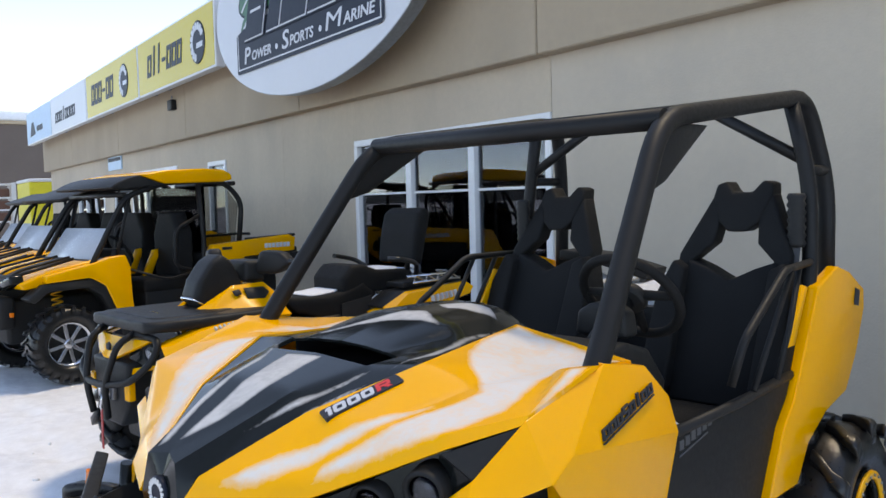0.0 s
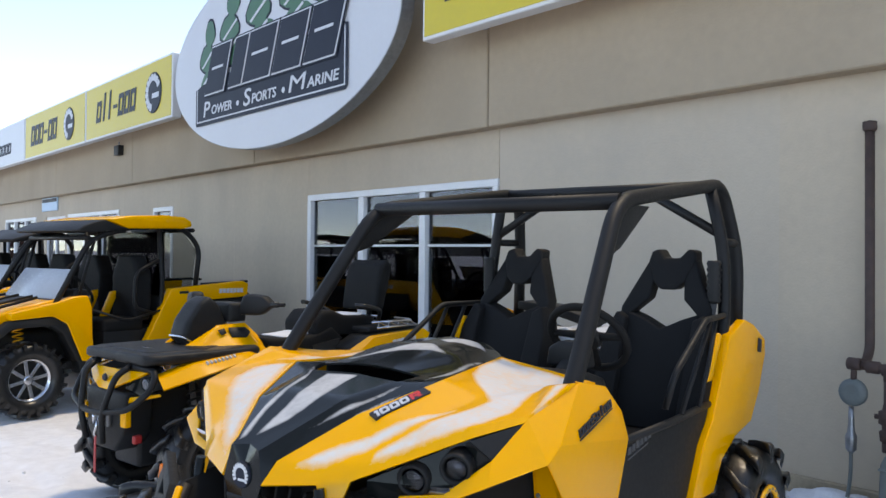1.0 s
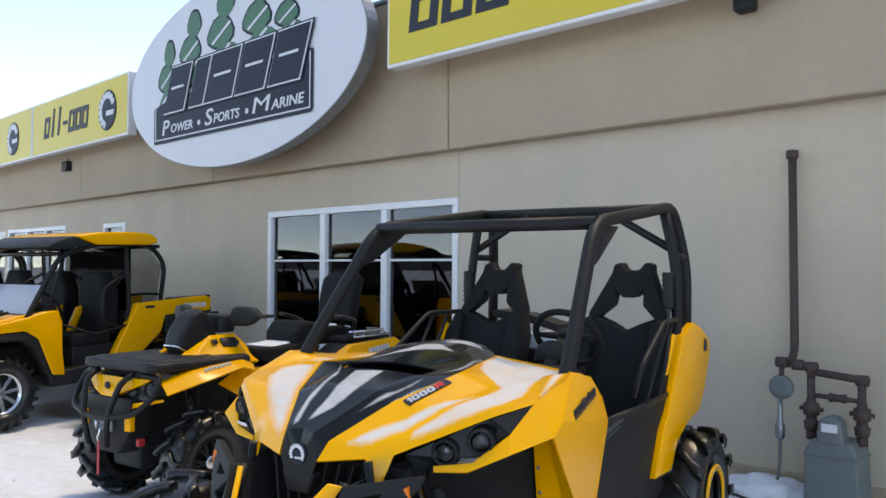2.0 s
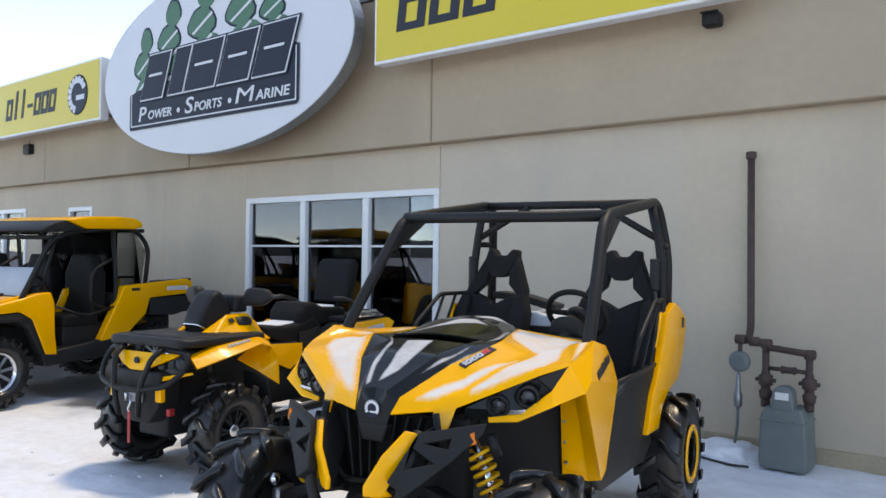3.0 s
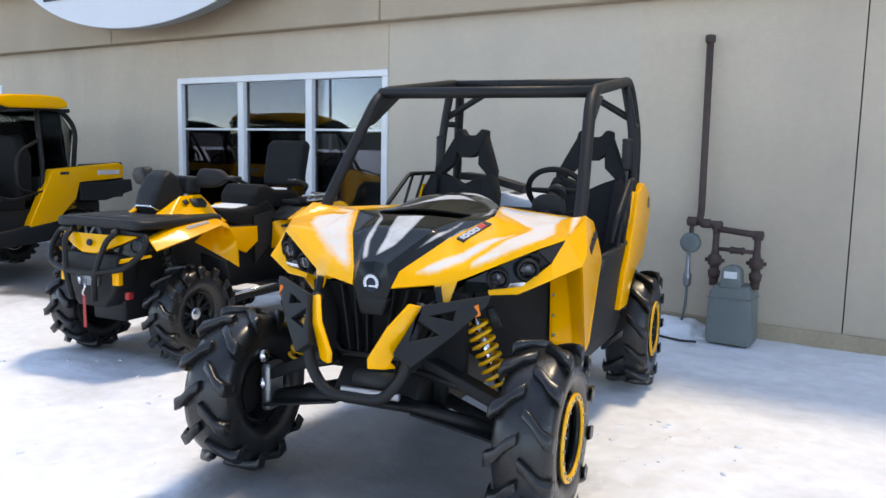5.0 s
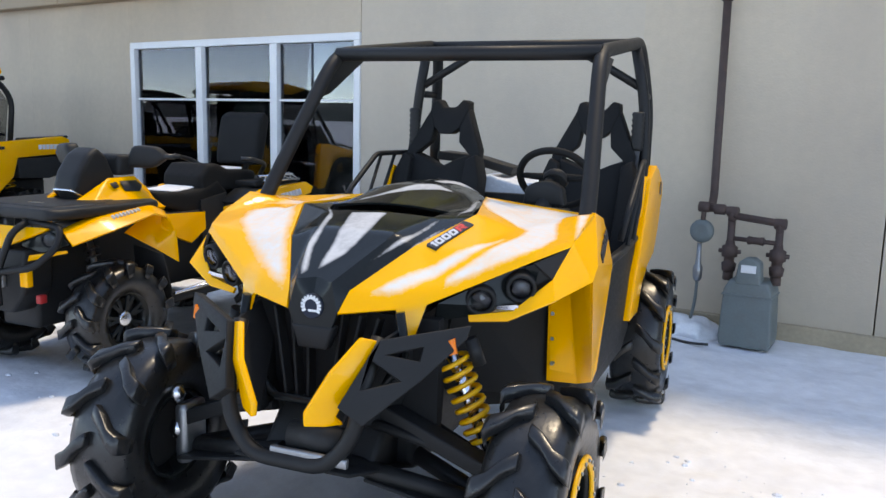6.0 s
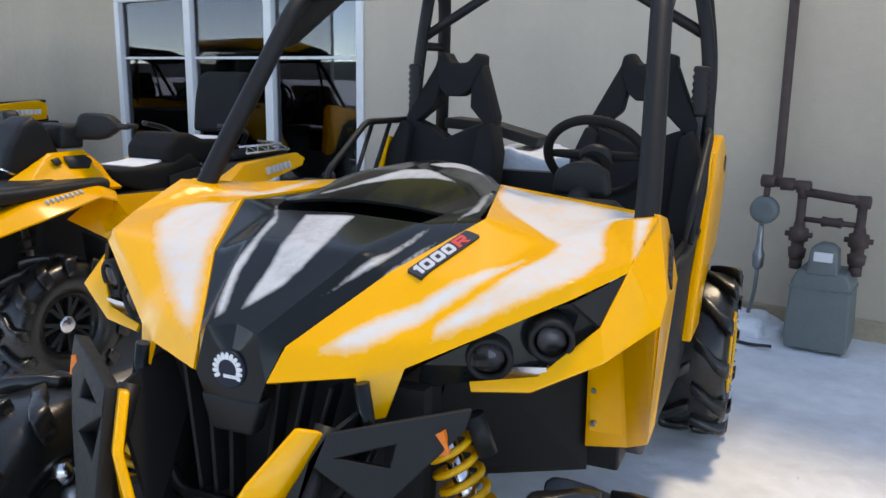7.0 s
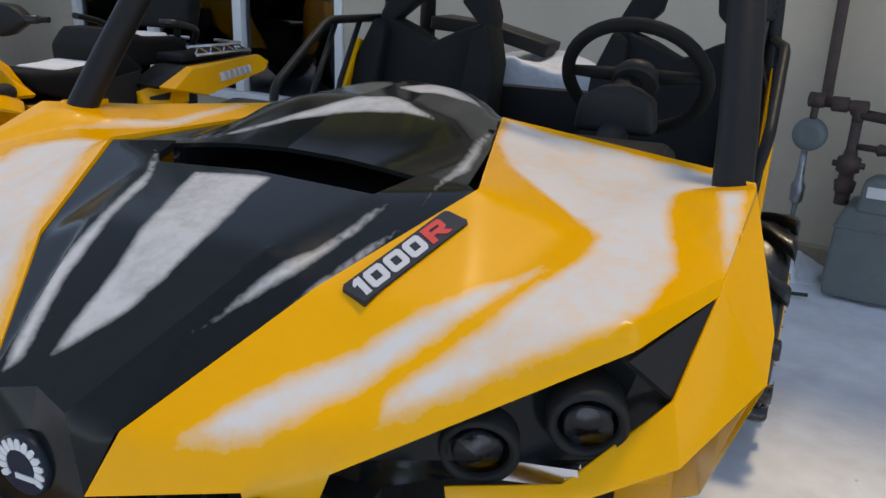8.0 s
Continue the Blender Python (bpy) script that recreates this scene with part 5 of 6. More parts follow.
        part("corner_brace", bm_tube([(s * 0.25, 1.53, 1.915), (s * 0.632, 1.52, 1.69)], 0.022, 10), TUBE, car)
        part("link", bm_tube([(s * 0.632, 1.52, 1.66), (s * 0.618, 1.74, 1.66)], 0.02, 10), TUBE, car)
        part("gusset", soften(bm_plate([(s * 0.612, 0.42, 1.70), (s * 0.632, 0.355, 1.585), (s * 0.618, 0.48, 1.62), (s * 0.600, 0.78, 1.79), (s * 0.602, 0.52, 1.79)], [[0, 1, 2, 3, 4]], 0.012), 0.003, 1), BLACK, car, "black perforated corner gusset")
        boot = part("belt_reel", bm_lathe([(1.38 + 0.014 * k, 0.027 + 0.007 * (k % 2)) for k in range(15)], "z", centre=(s * 0.620, 1.44, 0.0), sides=14), BLACK, car, "ribbed black seat belt reel cover")
        part("belt", beam((s * 0.620, 1.43, 1.39), (s * 0.61, 1.28, 0.9), 0.04, 0.006, up=(1, 0, 0)), SEATGREY, boot)
        part("latch", soften(bm_box(s * 0.605, s * 0.635, 1.372, 1.388, 1.20, 1.26), 0.006), CHROME, boot)
        part("side_net_bar", bm_tube([(s * 0.675, 0.76, 1.00), (s * 0.70, 0.80, 1.14), (s * 0.70, 1.12, 1.325), (s * 0.66, 1.46, 1.325)], 0.014, 8, 0.04), TUBE, car)
        part("side_net_strut", bm_tube([(s * 0.685, 0.90, 0.96), (s * 0.70, 1.17, 1.315)], 0.010, 8), TUBE, car)
        part("side_net_strut", bm_tube([(s * 0.68, 1.10, 0.96), (s * 0.69, 1.18, 1.12), (s * 0.68, 1.30, 1.315)], 0.010, 8), TUBE, car)
    part("front_bar", bm_tube([(-0.60, 0.51, 1.795), (0.60, 0.51, 1.795)], r, 14), TUBE, car)
    part("rear_bar", bm_tube([(-0.572, 1.54, 1.926), (0.572, 1.54, 1.926)], r * 0.9, 14), TUBE, car)
    # front: grille, bumper, insert blades
    grille = part("grille", bm_box(-0.36, 0.36, -0.58, -0.54, 0.52, 0.90), DUCT, car, "black grille with slanted ribs")
    for k in (-3, -2, -1, 1, 2, 3):
        part("rib", beam((k * 0.062, -0.62, 0.90), (k * 0.040, -0.66, 0.62), 0.05, 0.010, up=(0, 1, 0)), BLACK, grille)
    part("grille_frame", bm_tube([(0.27, -0.67, 0.935), (0.295, -0.675, 0.80), (0.16, -0.70, 0.62), (-0.16, -0.70, 0.62), (-0.295, -0.675, 0.80), (-0.27, -0.67, 0.935)], 0.016, 8, 0.03), GLOSS, grille)
    part("nose_shield", soften(bm_prism([(-0.075, 0.875), (-0.05, 0.80), (0.05, 0.80), (0.075, 0.875)], "y", -0.725, -0.68), 0.01, 2, 20), MATT, grille)
    bumper = part("bumper", bm_tube([(0.240, -0.745, 0.87), (0.228, -0.835, 0.72), (0.215, -0.850, 0.60), (0.13, -0.865, 0.49), (-0.13, -0.865, 0.49), (-0.215, -0.850, 0.60), (-0.228, -0.835, 0.72), (-0.240, -0.745, 0.87)], 0.024, 12, 0.07), TUBE, car, "black tubular front bumper with truss plates")
    for s in (1, -1):
        part("truss_plate", soften(bm_plate([(0.262, -0.79, 0.878), (0.492, -0.655, 0.918), (0.486, -0.672, 0.880), (0.389, -0.771, 0.770), (0.259, -0.888, 0.650), (0.188, -0.903, 0.700), (0.248, -0.819, 0.827), (0.241, -0.859, 0.745), (0.334, -0.801, 0.768), (0.292, -0.792, 0.838), (0.379, -0.738, 0.860), (0.375, -0.757, 0.820)], [[5, 4, 7], [4, 3, 8, 7], [5, 7, 6, 0], [0, 6, 9], [6, 8, 11, 9], [8, 3, 11], [11, 3, 2, 10], [0, 9, 10, 1], [10, 2, 1]], 0.035, side=s), 0.006, 2, 30), MATT, bumper, "black moulded truss plate with openings")
        part("side_shroud", bm_plate([(0.25, -0.775, 0.865), (0.31, -0.38, 0.93), (0.29, -0.38, 0.50), (0.14, -0.80, 0.60)], [[0, 1, 2, 3]], 0.01, side=s), DUCT, car)
        part("insert", soften(bm_plate([(0.210, -0.802, 0.882), (0.254, -0.766, 0.868), (0.212, -0.834, 0.765), (0.162, -0.862, 0.650), (0.136, -0.874, 0.622), (0.090, -0.918, 0.630), (0.088, -0.915, 0.668), (0.154, -0.885, 0.790), (0.175, -0.838, 0.622)], [[0, 7, 2, 1], [7, 6, 3, 2], [6, 5, 4, 3], [4, 8, 3]], 0.02, side=s), 0.006, 2), YELLOW, bumper, "yellow bumper insert blade")
        part("reflector", bm_prism([(s * 0.44, 0.83), (s * 0.465, 0.84), (s * 0.455, 0.885), (s * 0.43, 0.87)], "y", -0.70, -0.69), ORANGE, bumper, "orange side reflector")
        # suspension
        for y, z in ((-0.70, 0.44), (-0.44, 0.44)):
            part("lower_arm", bm_tube([(s * 0.12, y, z), (s * 0.58, -0.58, 0.33)], 0.030, 10), TUBE, car)
        for y, z in ((-0.68, 0.58), (-0.46, 0.58)):
            part("upper_arm", bm_tube([(s * 0.16, y, z), (s * 0.57, -0.58, 0.46)], 0.017, 10), TUBE, car)
        part("front_arm", soften(beam((s * 0.20, -0.62, 0.605), (s * 0.575, -0.60, 0.445), 0.075, 0.05, up=(0, 1, 0)), 0.008, 2, 30), TUBE, car, "thick black suspension arm")
        for jz, jx in ((0.535, 0.60), (0.405, 0.597)):
            part("ball_joint", bm_lathe([(-0.035, 0.0), (-0.03, 0.022), (0.0, 0.032), (0.03, 0.022), (0.035, 0.0)], "z", centre=(s * jx, -0.63, jz), sides=14), CHROME, car)
        part("skid", beam((s * 0.17, -0.66, 0.40), (s * 0.57, -0.62, 0.315), 0.11, 0.012, up=(0, 1, 0)), BLACK, car)
        part("knuckle", soften(bm_box(s * 0.55, s * 0.60, -0.65, -0.53, 0.28, 0.50), 0.02, 2, 20), STEEL, car)
        shock = part("shock", bm_tube([(s * 0.355, -0.50, 0.82), (s * 0.512, -0.50, 0.46)], 0.02, 12), CHROME, car, "chrome shock absorber with a yellow coil spring")
        part("spring", spring_bm((s * 0.372, -0.50, 0.775), (s * 0.495, -0.50, 0.495), 0.048, 0.0085, 8.5), SPRING, shock)
        part("reservoir", bm_tube([(s * 0.435, -0.50, 0.835), (s * 0.465, -0.49, 0.75)], 0.022, 12), BLACK, shock)
        part("well_liner", bm_plate([(s * 0.24, 0.04, 0.40), (s * 0.54, 0.11, 0.45), (s * 0.56, 0.03, 0.96), (s * 0.36, -0.40, 0.97), (s * 0.26, -0.36, 0.62)], [[0, 1, 2, 3, 4]], 0.012), DUCT, car)
        wheel_parts(car, pose(s * 0.705, -0.594, 0.367), 0.371, 0.235, 0.165, 12, 0.031, SPRING, 6, GLOSS, s)
        wheel_parts(car, pose(s * 0.69, 1.605, 0.367, 40), 0.371, 0.255, 0.165, 12, 0.031, SPRING, 6, GLOSS, s)
        part("rear_arm", beam((s * 0.60, 1.60, 0.37), (s * 0.40, 0.75, 0.45), 0.07, 0.05), TUBE, car)
        part("half_shaft", bm_tube([(s * 0.1, 1.6, 0.45), (s * 0.58, 1.605, 0.37)], 0.02, 10), STEEL, car)
    part("chassis", soften(bm_box(-0.26, 0.26, -0.52, 1.95, 0.36, 0.60), 0.03, 2, 20), BLACK, car)
    part("front_frame", soften(bm_prism([(-0.55, 0.6), (-0.72, 0.42), (-0.60, 0.36), (-0.3, 0.36), (-0.3, 0.95), (-0.45, 1.0)], "x", -0.20, 0.20), 0.02, 2, 20), BLACK, car)
    part("skid_plate", soften(bm_plate([(-0.20, -0.85, 0.48), (0.20, -0.85, 0.48), (0.26, -0.45, 0.37), (-0.26, -0.45, 0.37)], [[0, 1, 2, 3]], 0.012), 0.004, 1), DUCT, car)
    winch = part("winch", bm_tube([(-0.02, -0.80, 0.55), (0.16, -0.80, 0.55)], 0.045, 14), BLACK, car, "black winch drum behind the bumper")
    part("fairlead", soften(bm_box(-0.06, 0.20, -0.87, -0.85, 0.50, 0.53), 0.006), STEEL, winch)
    return car


buggy = build_buggy()

# ---- quad bike ----
def build_quad():
    q = thing("quad_bike", pose(3.75, -3.4, 0, 0, 0, 8), "yellow and black two-up quad bike with winch and front guard", "quad bike")
    for s in (1, -1):
        top = [(0.36, -0.25, 0.87), (0.36, -0.05, 0.925), (0.36, 0.16, 0.94), (0.36, 0.40, 0.955), (0.34, 0.48, 0.925), (0.36, 0.34, 0.87), (0.36, 0.20, 0.80),
               (0.43, -0.285, 0.855), (0.46, -0.06, 0.925), (0.46, 0.15, 0.950), (0.46, 0.33, 0.966), (0.46, 0.42, 0.925), (0.46, 0.40, 0.82), (0.46, 0.33, 0.70),
               (0.495, -0.29, 0.80), (0.55, -0.06, 0.862), (0.555, 0.10, 0.896), (0.558, 0.25, 0.928), (0.565, 0.345, 0.90), (0.575, 0.405, 0.80), (0.565, 0.43, 0.61)]
        rows = [[a + k, a + 7 + k, a + 8 + k, a + 1 + k] for k in range(6) for a in (0, 7)]
        fender = part("fender", moulded(bm_plate(top, rows, 0.012, side=s), 0.03, 3, 60), YELLOW, q, "yellow front fender with a flared rear edge")
        bm = bmesh.new()
        for k in range(8):
            beam((s * 0.475, 0.0 + k * 0.027, 0.928 + k * 0.0035), (s * 0.498, 0.0 + k * 0.027, 0.917 + k * 0.0035), 0.019, 0.01, up=(0, 0, 1), bm=bm, bevel=0.001)
        part("name_bars", bm, WHITE, fender, "pale plain bars of a model name")
        part("lamp_housing", soften(bm_plate([(0.16, -0.335, 0.845), (0.38, -0.285, 0.875), (0.42, -0.25, 0.79), (0.30, -0.33, 0.745), (0.17, -0.35, 0.775)], [[0, 4, 3, 2, 1]], 0.02, side=s), 0.006, 2), GLOSS, q)
        lamp = part("headlamp", bm_lathe([(0.04, 0.045), (-0.02, 0.05), (-0.03, 0.044), (-0.02, 0.036), (0.02, 0.03)], "y", sides=20), GLOSS, q, "round headlamp", at=pose(s * 0.325, -0.285, 0.815, 0, 0, s * 20))
        part("reflector", bm_lathe([(0.02, 0.008), (0.0, 0.036)], "y", sides=18), CHROME, lamp)
        part("lens", bm_lathe([(-0.018, 0.037), (-0.027, 0.0)], "y", sides=18), LENS, lamp)
        part("lower_blade", soften(bm_plate([(0.20, -0.375, 0.725), (0.43, -0.28, 0.765), (0.43, -0.27, 0.748), (0.22, -0.375, 0.695)], [[0, 3, 2, 1]], 0.012, side=s), 0.004, 1), YELLOW, q)
        part("flank", moulded(bm_plate([(0.215, 0.62, 0.86), (0.225, 1.07, 0.84), (0.245, 1.05, 0.72), (0.25, 0.90, 0.642), (0.25, 0.70, 0.72)], [[0, 4, 3, 2, 1]], 0.02, side=s), 0.04, 2, 60), YELLOW, q)
        console = part("console_side", moulded(bm_plate([(0.12, 0.07, 0.99), (0.14, 0.29, 1.11), (0.14, 0.51, 1.115), (0.16, 0.60, 1.03), (0.20, 0.63, 0.95), (0.31, 0.60, 0.92), (0.32, 0.40, 0.93), (0.22, 0.10, 0.965), (0.19, 0.33, 1.05), (0.20, 0.50, 1.045)], [[7, 8, 1, 0], [7, 6, 9, 8], [8, 9, 2, 1], [6, 5, 4, 9], [9, 4, 3, 2]], 0.02, side=s), 0.03, 2, 70), YELLOW, q, "yellow console side with a dark vent")
        part("vent", soften(bm_plate([(0.176, 0.355, 1.094), (0.176, 0.49, 1.092), (0.202, 0.515, 1.060), (0.228, 0.47, 1.026), (0.218, 0.36, 1.034)], [[4, 3, 2, 1, 0]], 0.008, side=s), 0.003, 1), BLACK, console)
        part("vent", soften(bm_plate([(0.180, 0.275, 1.082), (0.178, 0.325, 1.092), (0.202, 0.33, 1.062), (0.204, 0.29, 1.050)], [[3, 2, 1, 0]], 0.008, side=s), 0.003, 1), BLACK, console)
        part("footboard", soften(bm_box(s * 0.22, s * 0.50, 0.42, 1.22, 0.34, 0.385), 0.012, 2, 20), BLACK, q)
        board = part("footboard_snow", moulded(bm_box(s * 0.30, s * 0.44, 0.58, 0.84, 0.375, 0.412), 0.035, 4, 181), SNOW, q, "snow lying on the footboard")
        part("foot_rail", bm_tube([(s * 0.50, 0.45, 0.40), (s * 0.51, 1.20, 0.42)], 0.012, 8), CHROME, q)
        part("foot_guard", soften(bm_plate([(0.24, 0.40, 0.36), (0.52, 0.42, 0.36), (0.50, 0.36, 0.66), (0.26, 0.36, 0.70)], [[0, 1, 2, 3]], 0.015, side=s), 0.005, 1), BLACK, q)
        rear = part("rear_fender", moulded(bm_plate([(0.50, 1.25, 0.89), (0.49, 1.39, 0.975), (0.49, 1.93, 1.012), (0.53, 1.965, 0.975), (0.54, 1.92, 0.932), (0.54, 1.45, 0.845), (0.44, 1.40, 0.985), (0.44, 1.96, 1.010), (0.40, 1.24, 0.895)], [[8, 0, 1, 6], [6, 1, 2, 7], [5, 4, 3, 2, 1, 0]], 0.014, side=s), 0.035, 2, 50), YELLOW, q, "yellow rear fender band with a pale name")
        part("rear_deck", soften(bm_plate([(0.20, 1.24, 0.90), (0.405, 1.25, 0.893), (0.438, 1.40, 0.978), (0.438, 1.96, 1.0), (0.20, 2.0, 1.0), (0.22, 1.40, 0.982)], [[0, 1, 2, 5], [5, 2, 3, 4]], 0.02, side=s), 0.005, 1), BLACK, q)
        bm = bmesh.new()
        for k in range(6):
            beam((s * 0.535, 1.575 + k * 0.042, 0.905 + k * 0.004), (s * 0.517, 1.580 + k * 0.042, 0.945 + k * 0.004), 0.030, 0.014, up=(1, 0, 0), bm=bm, bevel=0.002)
        part("name_bars", bm, WHITE, rear, "pale plain bars of a maker's name")
        part("rack_side", bm_tube([(s * 0.37, 1.48, 1.070), (s * 0.38, 1.93, 1.068), (s * 0.1, 2.02, 1.065)], 0.010, 8, 0.06), CHROME, q, "silver rear rack rail")
        part("rack_side", bm_tube([(s * 0.41, 1.50, 1.030), (s * 0.42, 1.94, 1.034)], 0.009, 8), CHROME, q, "silver rear rack rail")
        bm = bmesh.new()
        for k in range(4):
            beam((s * 0.41, 1.51 + k * 0.108, 1.030), (s * 0.373, 1.562 + k * 0.108, 1.069), 0.012, 0.010, bm=bm)
            beam((s * 0.373, 1.562 + k * 0.108, 1.069), (s * 0.41, 1.616 + k * 0.108, 1.031), 0.012, 0.010, bm=bm)
        part("rack_web", bm, CHROME, q)
        ox, oy = (0.0, 0.0) if s > 0 else (0.16, -0.08)
        part("hand_guard", moulded(bm_plate([(0.10 + ox, 0.46 + oy, 1.165), (0.28 + ox, 0.52 + oy, 1.165), (0.37 + ox, 0.56 + oy, 1.235), (0.31 + ox, 0.53 + oy, 1.30), (0.16 + ox, 0.47 + oy, 1.31)], [[0, 1, 2, 3, 4]], 0.09, side=s), 0.03, 5, 181), BLACK, q, "black moulded hand guard")
        part("grip", bm_tube([(s * (0.24 + ox), 0.555 + oy * 0.6, 1.236), (s * (0.40 + ox), 0.59 + oy * 0.6, 1.243)], 0.018, 10), RUBBER, q)
        part("passenger_grip", bm_tube([(s * 0.22, 1.70, 1.06), (s * 0.35, 1.60, 1.16), (s * 0.36, 1.42, 1.20), (s * 0.30, 1.38, 1.20)], 0.017, 10, 0.06), RUBBER, q)
        part("knee_pad", moulded(bm_plate([(0.20, 1.06, 0.92), (0.235, 1.29, 0.96), (0.255, 1.215, 0.70), (0.255, 1.01, 0.55)], [[0, 3, 2, 1]], 0.03, side=s), 0.04, 2, 60), BLACK, q)
        front = part("rear_fender_front", moulded(bm_plate([(0.26, 1.22, 0.86), (0.44, 1.40, 0.95), (0.49, 1.34, 0.83), (0.46, 1.14, 0.68), (0.28, 1.18, 0.66)], [[0, 4, 3, 2, 1]], 0.02, side=s), 0.04, 2, 60), YELLOW, q)
        part("vent", soften(bm_plate([(0.335, 1.235, 0.84), (0.415, 1.305, 0.865), (0.425, 1.275, 0.80), (0.345, 1.215, 0.775)], [[0, 3, 2, 1]], 0.02, side=s), 0.003, 1), BLACK, front)
        for yy, w in ((0.03, 0.225), (1.53, 0.25)):
            wheel_parts(q, pose(s * 0.465, yy, 0.33, 20 + 50 * yy), 0.338, w, 0.155, 13, 0.030, None, 7, GLOSS, s, hub_mat=CHROME)
            part("arm", bm_tube([(s * 0.12, yy - 0.12, 0.38), (s * 0.40, yy, 0.31)], 0.018, 8), TUBE, q)
            part("arm", bm_tube([(s * 0.12, yy + 0.12, 0.38), (s * 0.40, yy, 0.31)], 0.018, 8), TUBE, q)
            shock = part("shock", bm_tube([(s * 0.22, yy + 0.03, 0.78), (s * 0.36, yy, 0.36)], 0.018, 10), STEEL, q)
            part("spring", spring_bm((s * 0.235, yy + 0.03, 0.74), (s * 0.335, yy, 0.44), 0.036, 0.007, 7), BLACK, shock)
    rack = part("front_rack", moulded(bm_prism([(-0.38, -0.34), (0.38, -0.34), (0.42, -0.22), (0.43, 0.10), (0.42, 0.44), (0.30, 0.50), (0.22, 0.30), (-0.22, 0.30), (-0.30, 0.50), (-0.42, 0.44), (-0.43, 0.10), (-0.42, -0.22)], "z", 0.922, 0.985), 0.05, 3, 181), BLACK, q, "black plastic front rack lid")
    part("lid", moulded(bm_prism([(-0.30, -0.26), (0.30, -0.26), (0.36, 0.05), (0.20, 0.32), (-0.20, 0.32), (-0.36, 0.05)], "z", 0.950, 0.992), 0.05, 3, 181), BLACK, rack)
    part("lid_mark", bm_box(-0.02, 0.10, -0.15, -0.13, 0.988, 0.993), CHROME, rack)
    part("rack_snow", soften(bm_prism([(0.02, 0.20), (0.16, 0.24), (0.14, 0.33), (-0.02, 0.30)], "z", 0.986, 1.002), 0.004, 1), SNOW, rack)
    nose = part("nose", soften(bm_plate([(-0.17, -0.345, 0.885), (0.17, -0.345, 0.885), (0.16, -0.385, 0.80), (0.06, -0.40, 0.765), (-0.06, -0.40, 0.765), (-0.16, -0.385, 0.80), (0.34, -0.30, 0.885), (0.30, -0.335, 0.86), (-0.34, -0.30, 0.885), (-0.30, -0.335, 0.86)], [[0, 5, 4, 3, 2, 1], [1, 2, 7, 6], [8, 9, 5, 0]], 0.02), 0.006, 2), YELLOW, q, "yellow nose panel between the headlamps")
    part("badge", bm_lathe([(-0.012, 0.0), (-0.012, 0.02), (0.0, 0.024)], "y", centre=(0, -0.385, 0.83), sides=16), SLATE, nose)
    part("chin", soften(bm_prism([(-0.24, 0.76), (0.24, 0.76), (0.22, 0.52), (0.12, 0.40), (-0.12, 0.40), (-0.22, 0.52)], "y", -0.39, -0.20), 0.02, 2, 20), BLACK, q)
    guard = part("front_guard", bm_tube([(0.20, -0.33, 0.91), (0.40, -0.28, 0.89), (0.425, -0.33, 0.79), (0.34, -0.42, 0.68), (0.10, -0.47, 0.64), (-0.10, -0.47, 0.64), (-0.34, -0.42, 0.68), (-0.425, -0.33, 0.79), (-0.40, -0.28, 0.89), (-0.20, -0.33, 0.91)], 0.019, 10, 0.06), TUBE, q, "black tubular front guard")
    for s in (1, -1):
        part("guard_post", bm_tube([(s * 0.21, -0.33, 0.915), (s * 0.19, -0.42, 0.86), (s * 0.13, -0.475, 0.64), (s * 0.10, -0.45, 0.46)], 0.019, 10, 0.08), TUBE, guard)
    part("side_marker", soften(bm_box(0.205, 0.265, -0.40, -0.36, 0.56, 0.66), 0.008), YELLOW, q)
    part("side_marker", soften(bm_box(-0.265, -0.205, -0.40, -0.36, 0.56, 0.66), 0.008), YELLOW, q)
    part("tow_knob", soften(bm_box(0.27, 0.305, -0.36, -0.31, 0.465, 0.515), 0.010, 2), RED, q)
    winch = part("winch", soften(bm_box(-0.09, 0.09, -0.415, -0.385, 0.545, 0.625), 0.008, 2), STEEL, q, "winch fairlead with a red strap")
    for x in (-0.06, 0.06):
        part("roller", bm_tube([(x, -0.425, 0.55), (x, -0.425, 0.625)], 0.013, 10), CHROME, winch)
    part("hook", bm_tube([(0.0, -0.43, 0.59), (0.012, -0.445, 0.54), (-0.012, -0.445, 0.50), (0.0, -0.44, 0.48)], 0.009, 8), CHROME, winch)
    part("strap", beam((0.0, -0.445, 0.49), (0.008, -0.45, 0.27), 0.028, 0.006, up=(1, 0, 0)), RED, winch, "red pull strap")
    pod = part("gauge_pod", moulded(bm_prism([(0.14, 0.97), (0.08, 1.05), (0.11, 1.14), (0.20, 1.26), (0.27, 1.30), (0.34, 1.25), (0.40, 1.12), (0.41, 0.97)], "x", -0.095, 0.095), 0.03, 4, 181), BLACK, q)
    part("pod_trim", bm_tube([(-0.105, 0.15, 1.0), (-0.07, 0.075, 1.045), (0.07, 0.075, 1.045), (0.105, 0.15, 1.0)], 0.009, 8, 0.02), CHROME, pod)
    part("handlebar", bm_tube([(-0.56, 0.54, 1.235), (-0.32, 0.50, 1.235), (-0.08, 0.47, 1.18), (0.08, 0.47, 1.18), (0.22, 0.55, 1.235), (0.45, 0.60, 1.245)], 0.013, 10, 0.05), TUBE, q)
    part("bar_pad", moulded(bm_box(-0.13, 0.13, 0.40, 0.54, 1.12, 1.25), 0.03, 6, 181), BLACK, q)
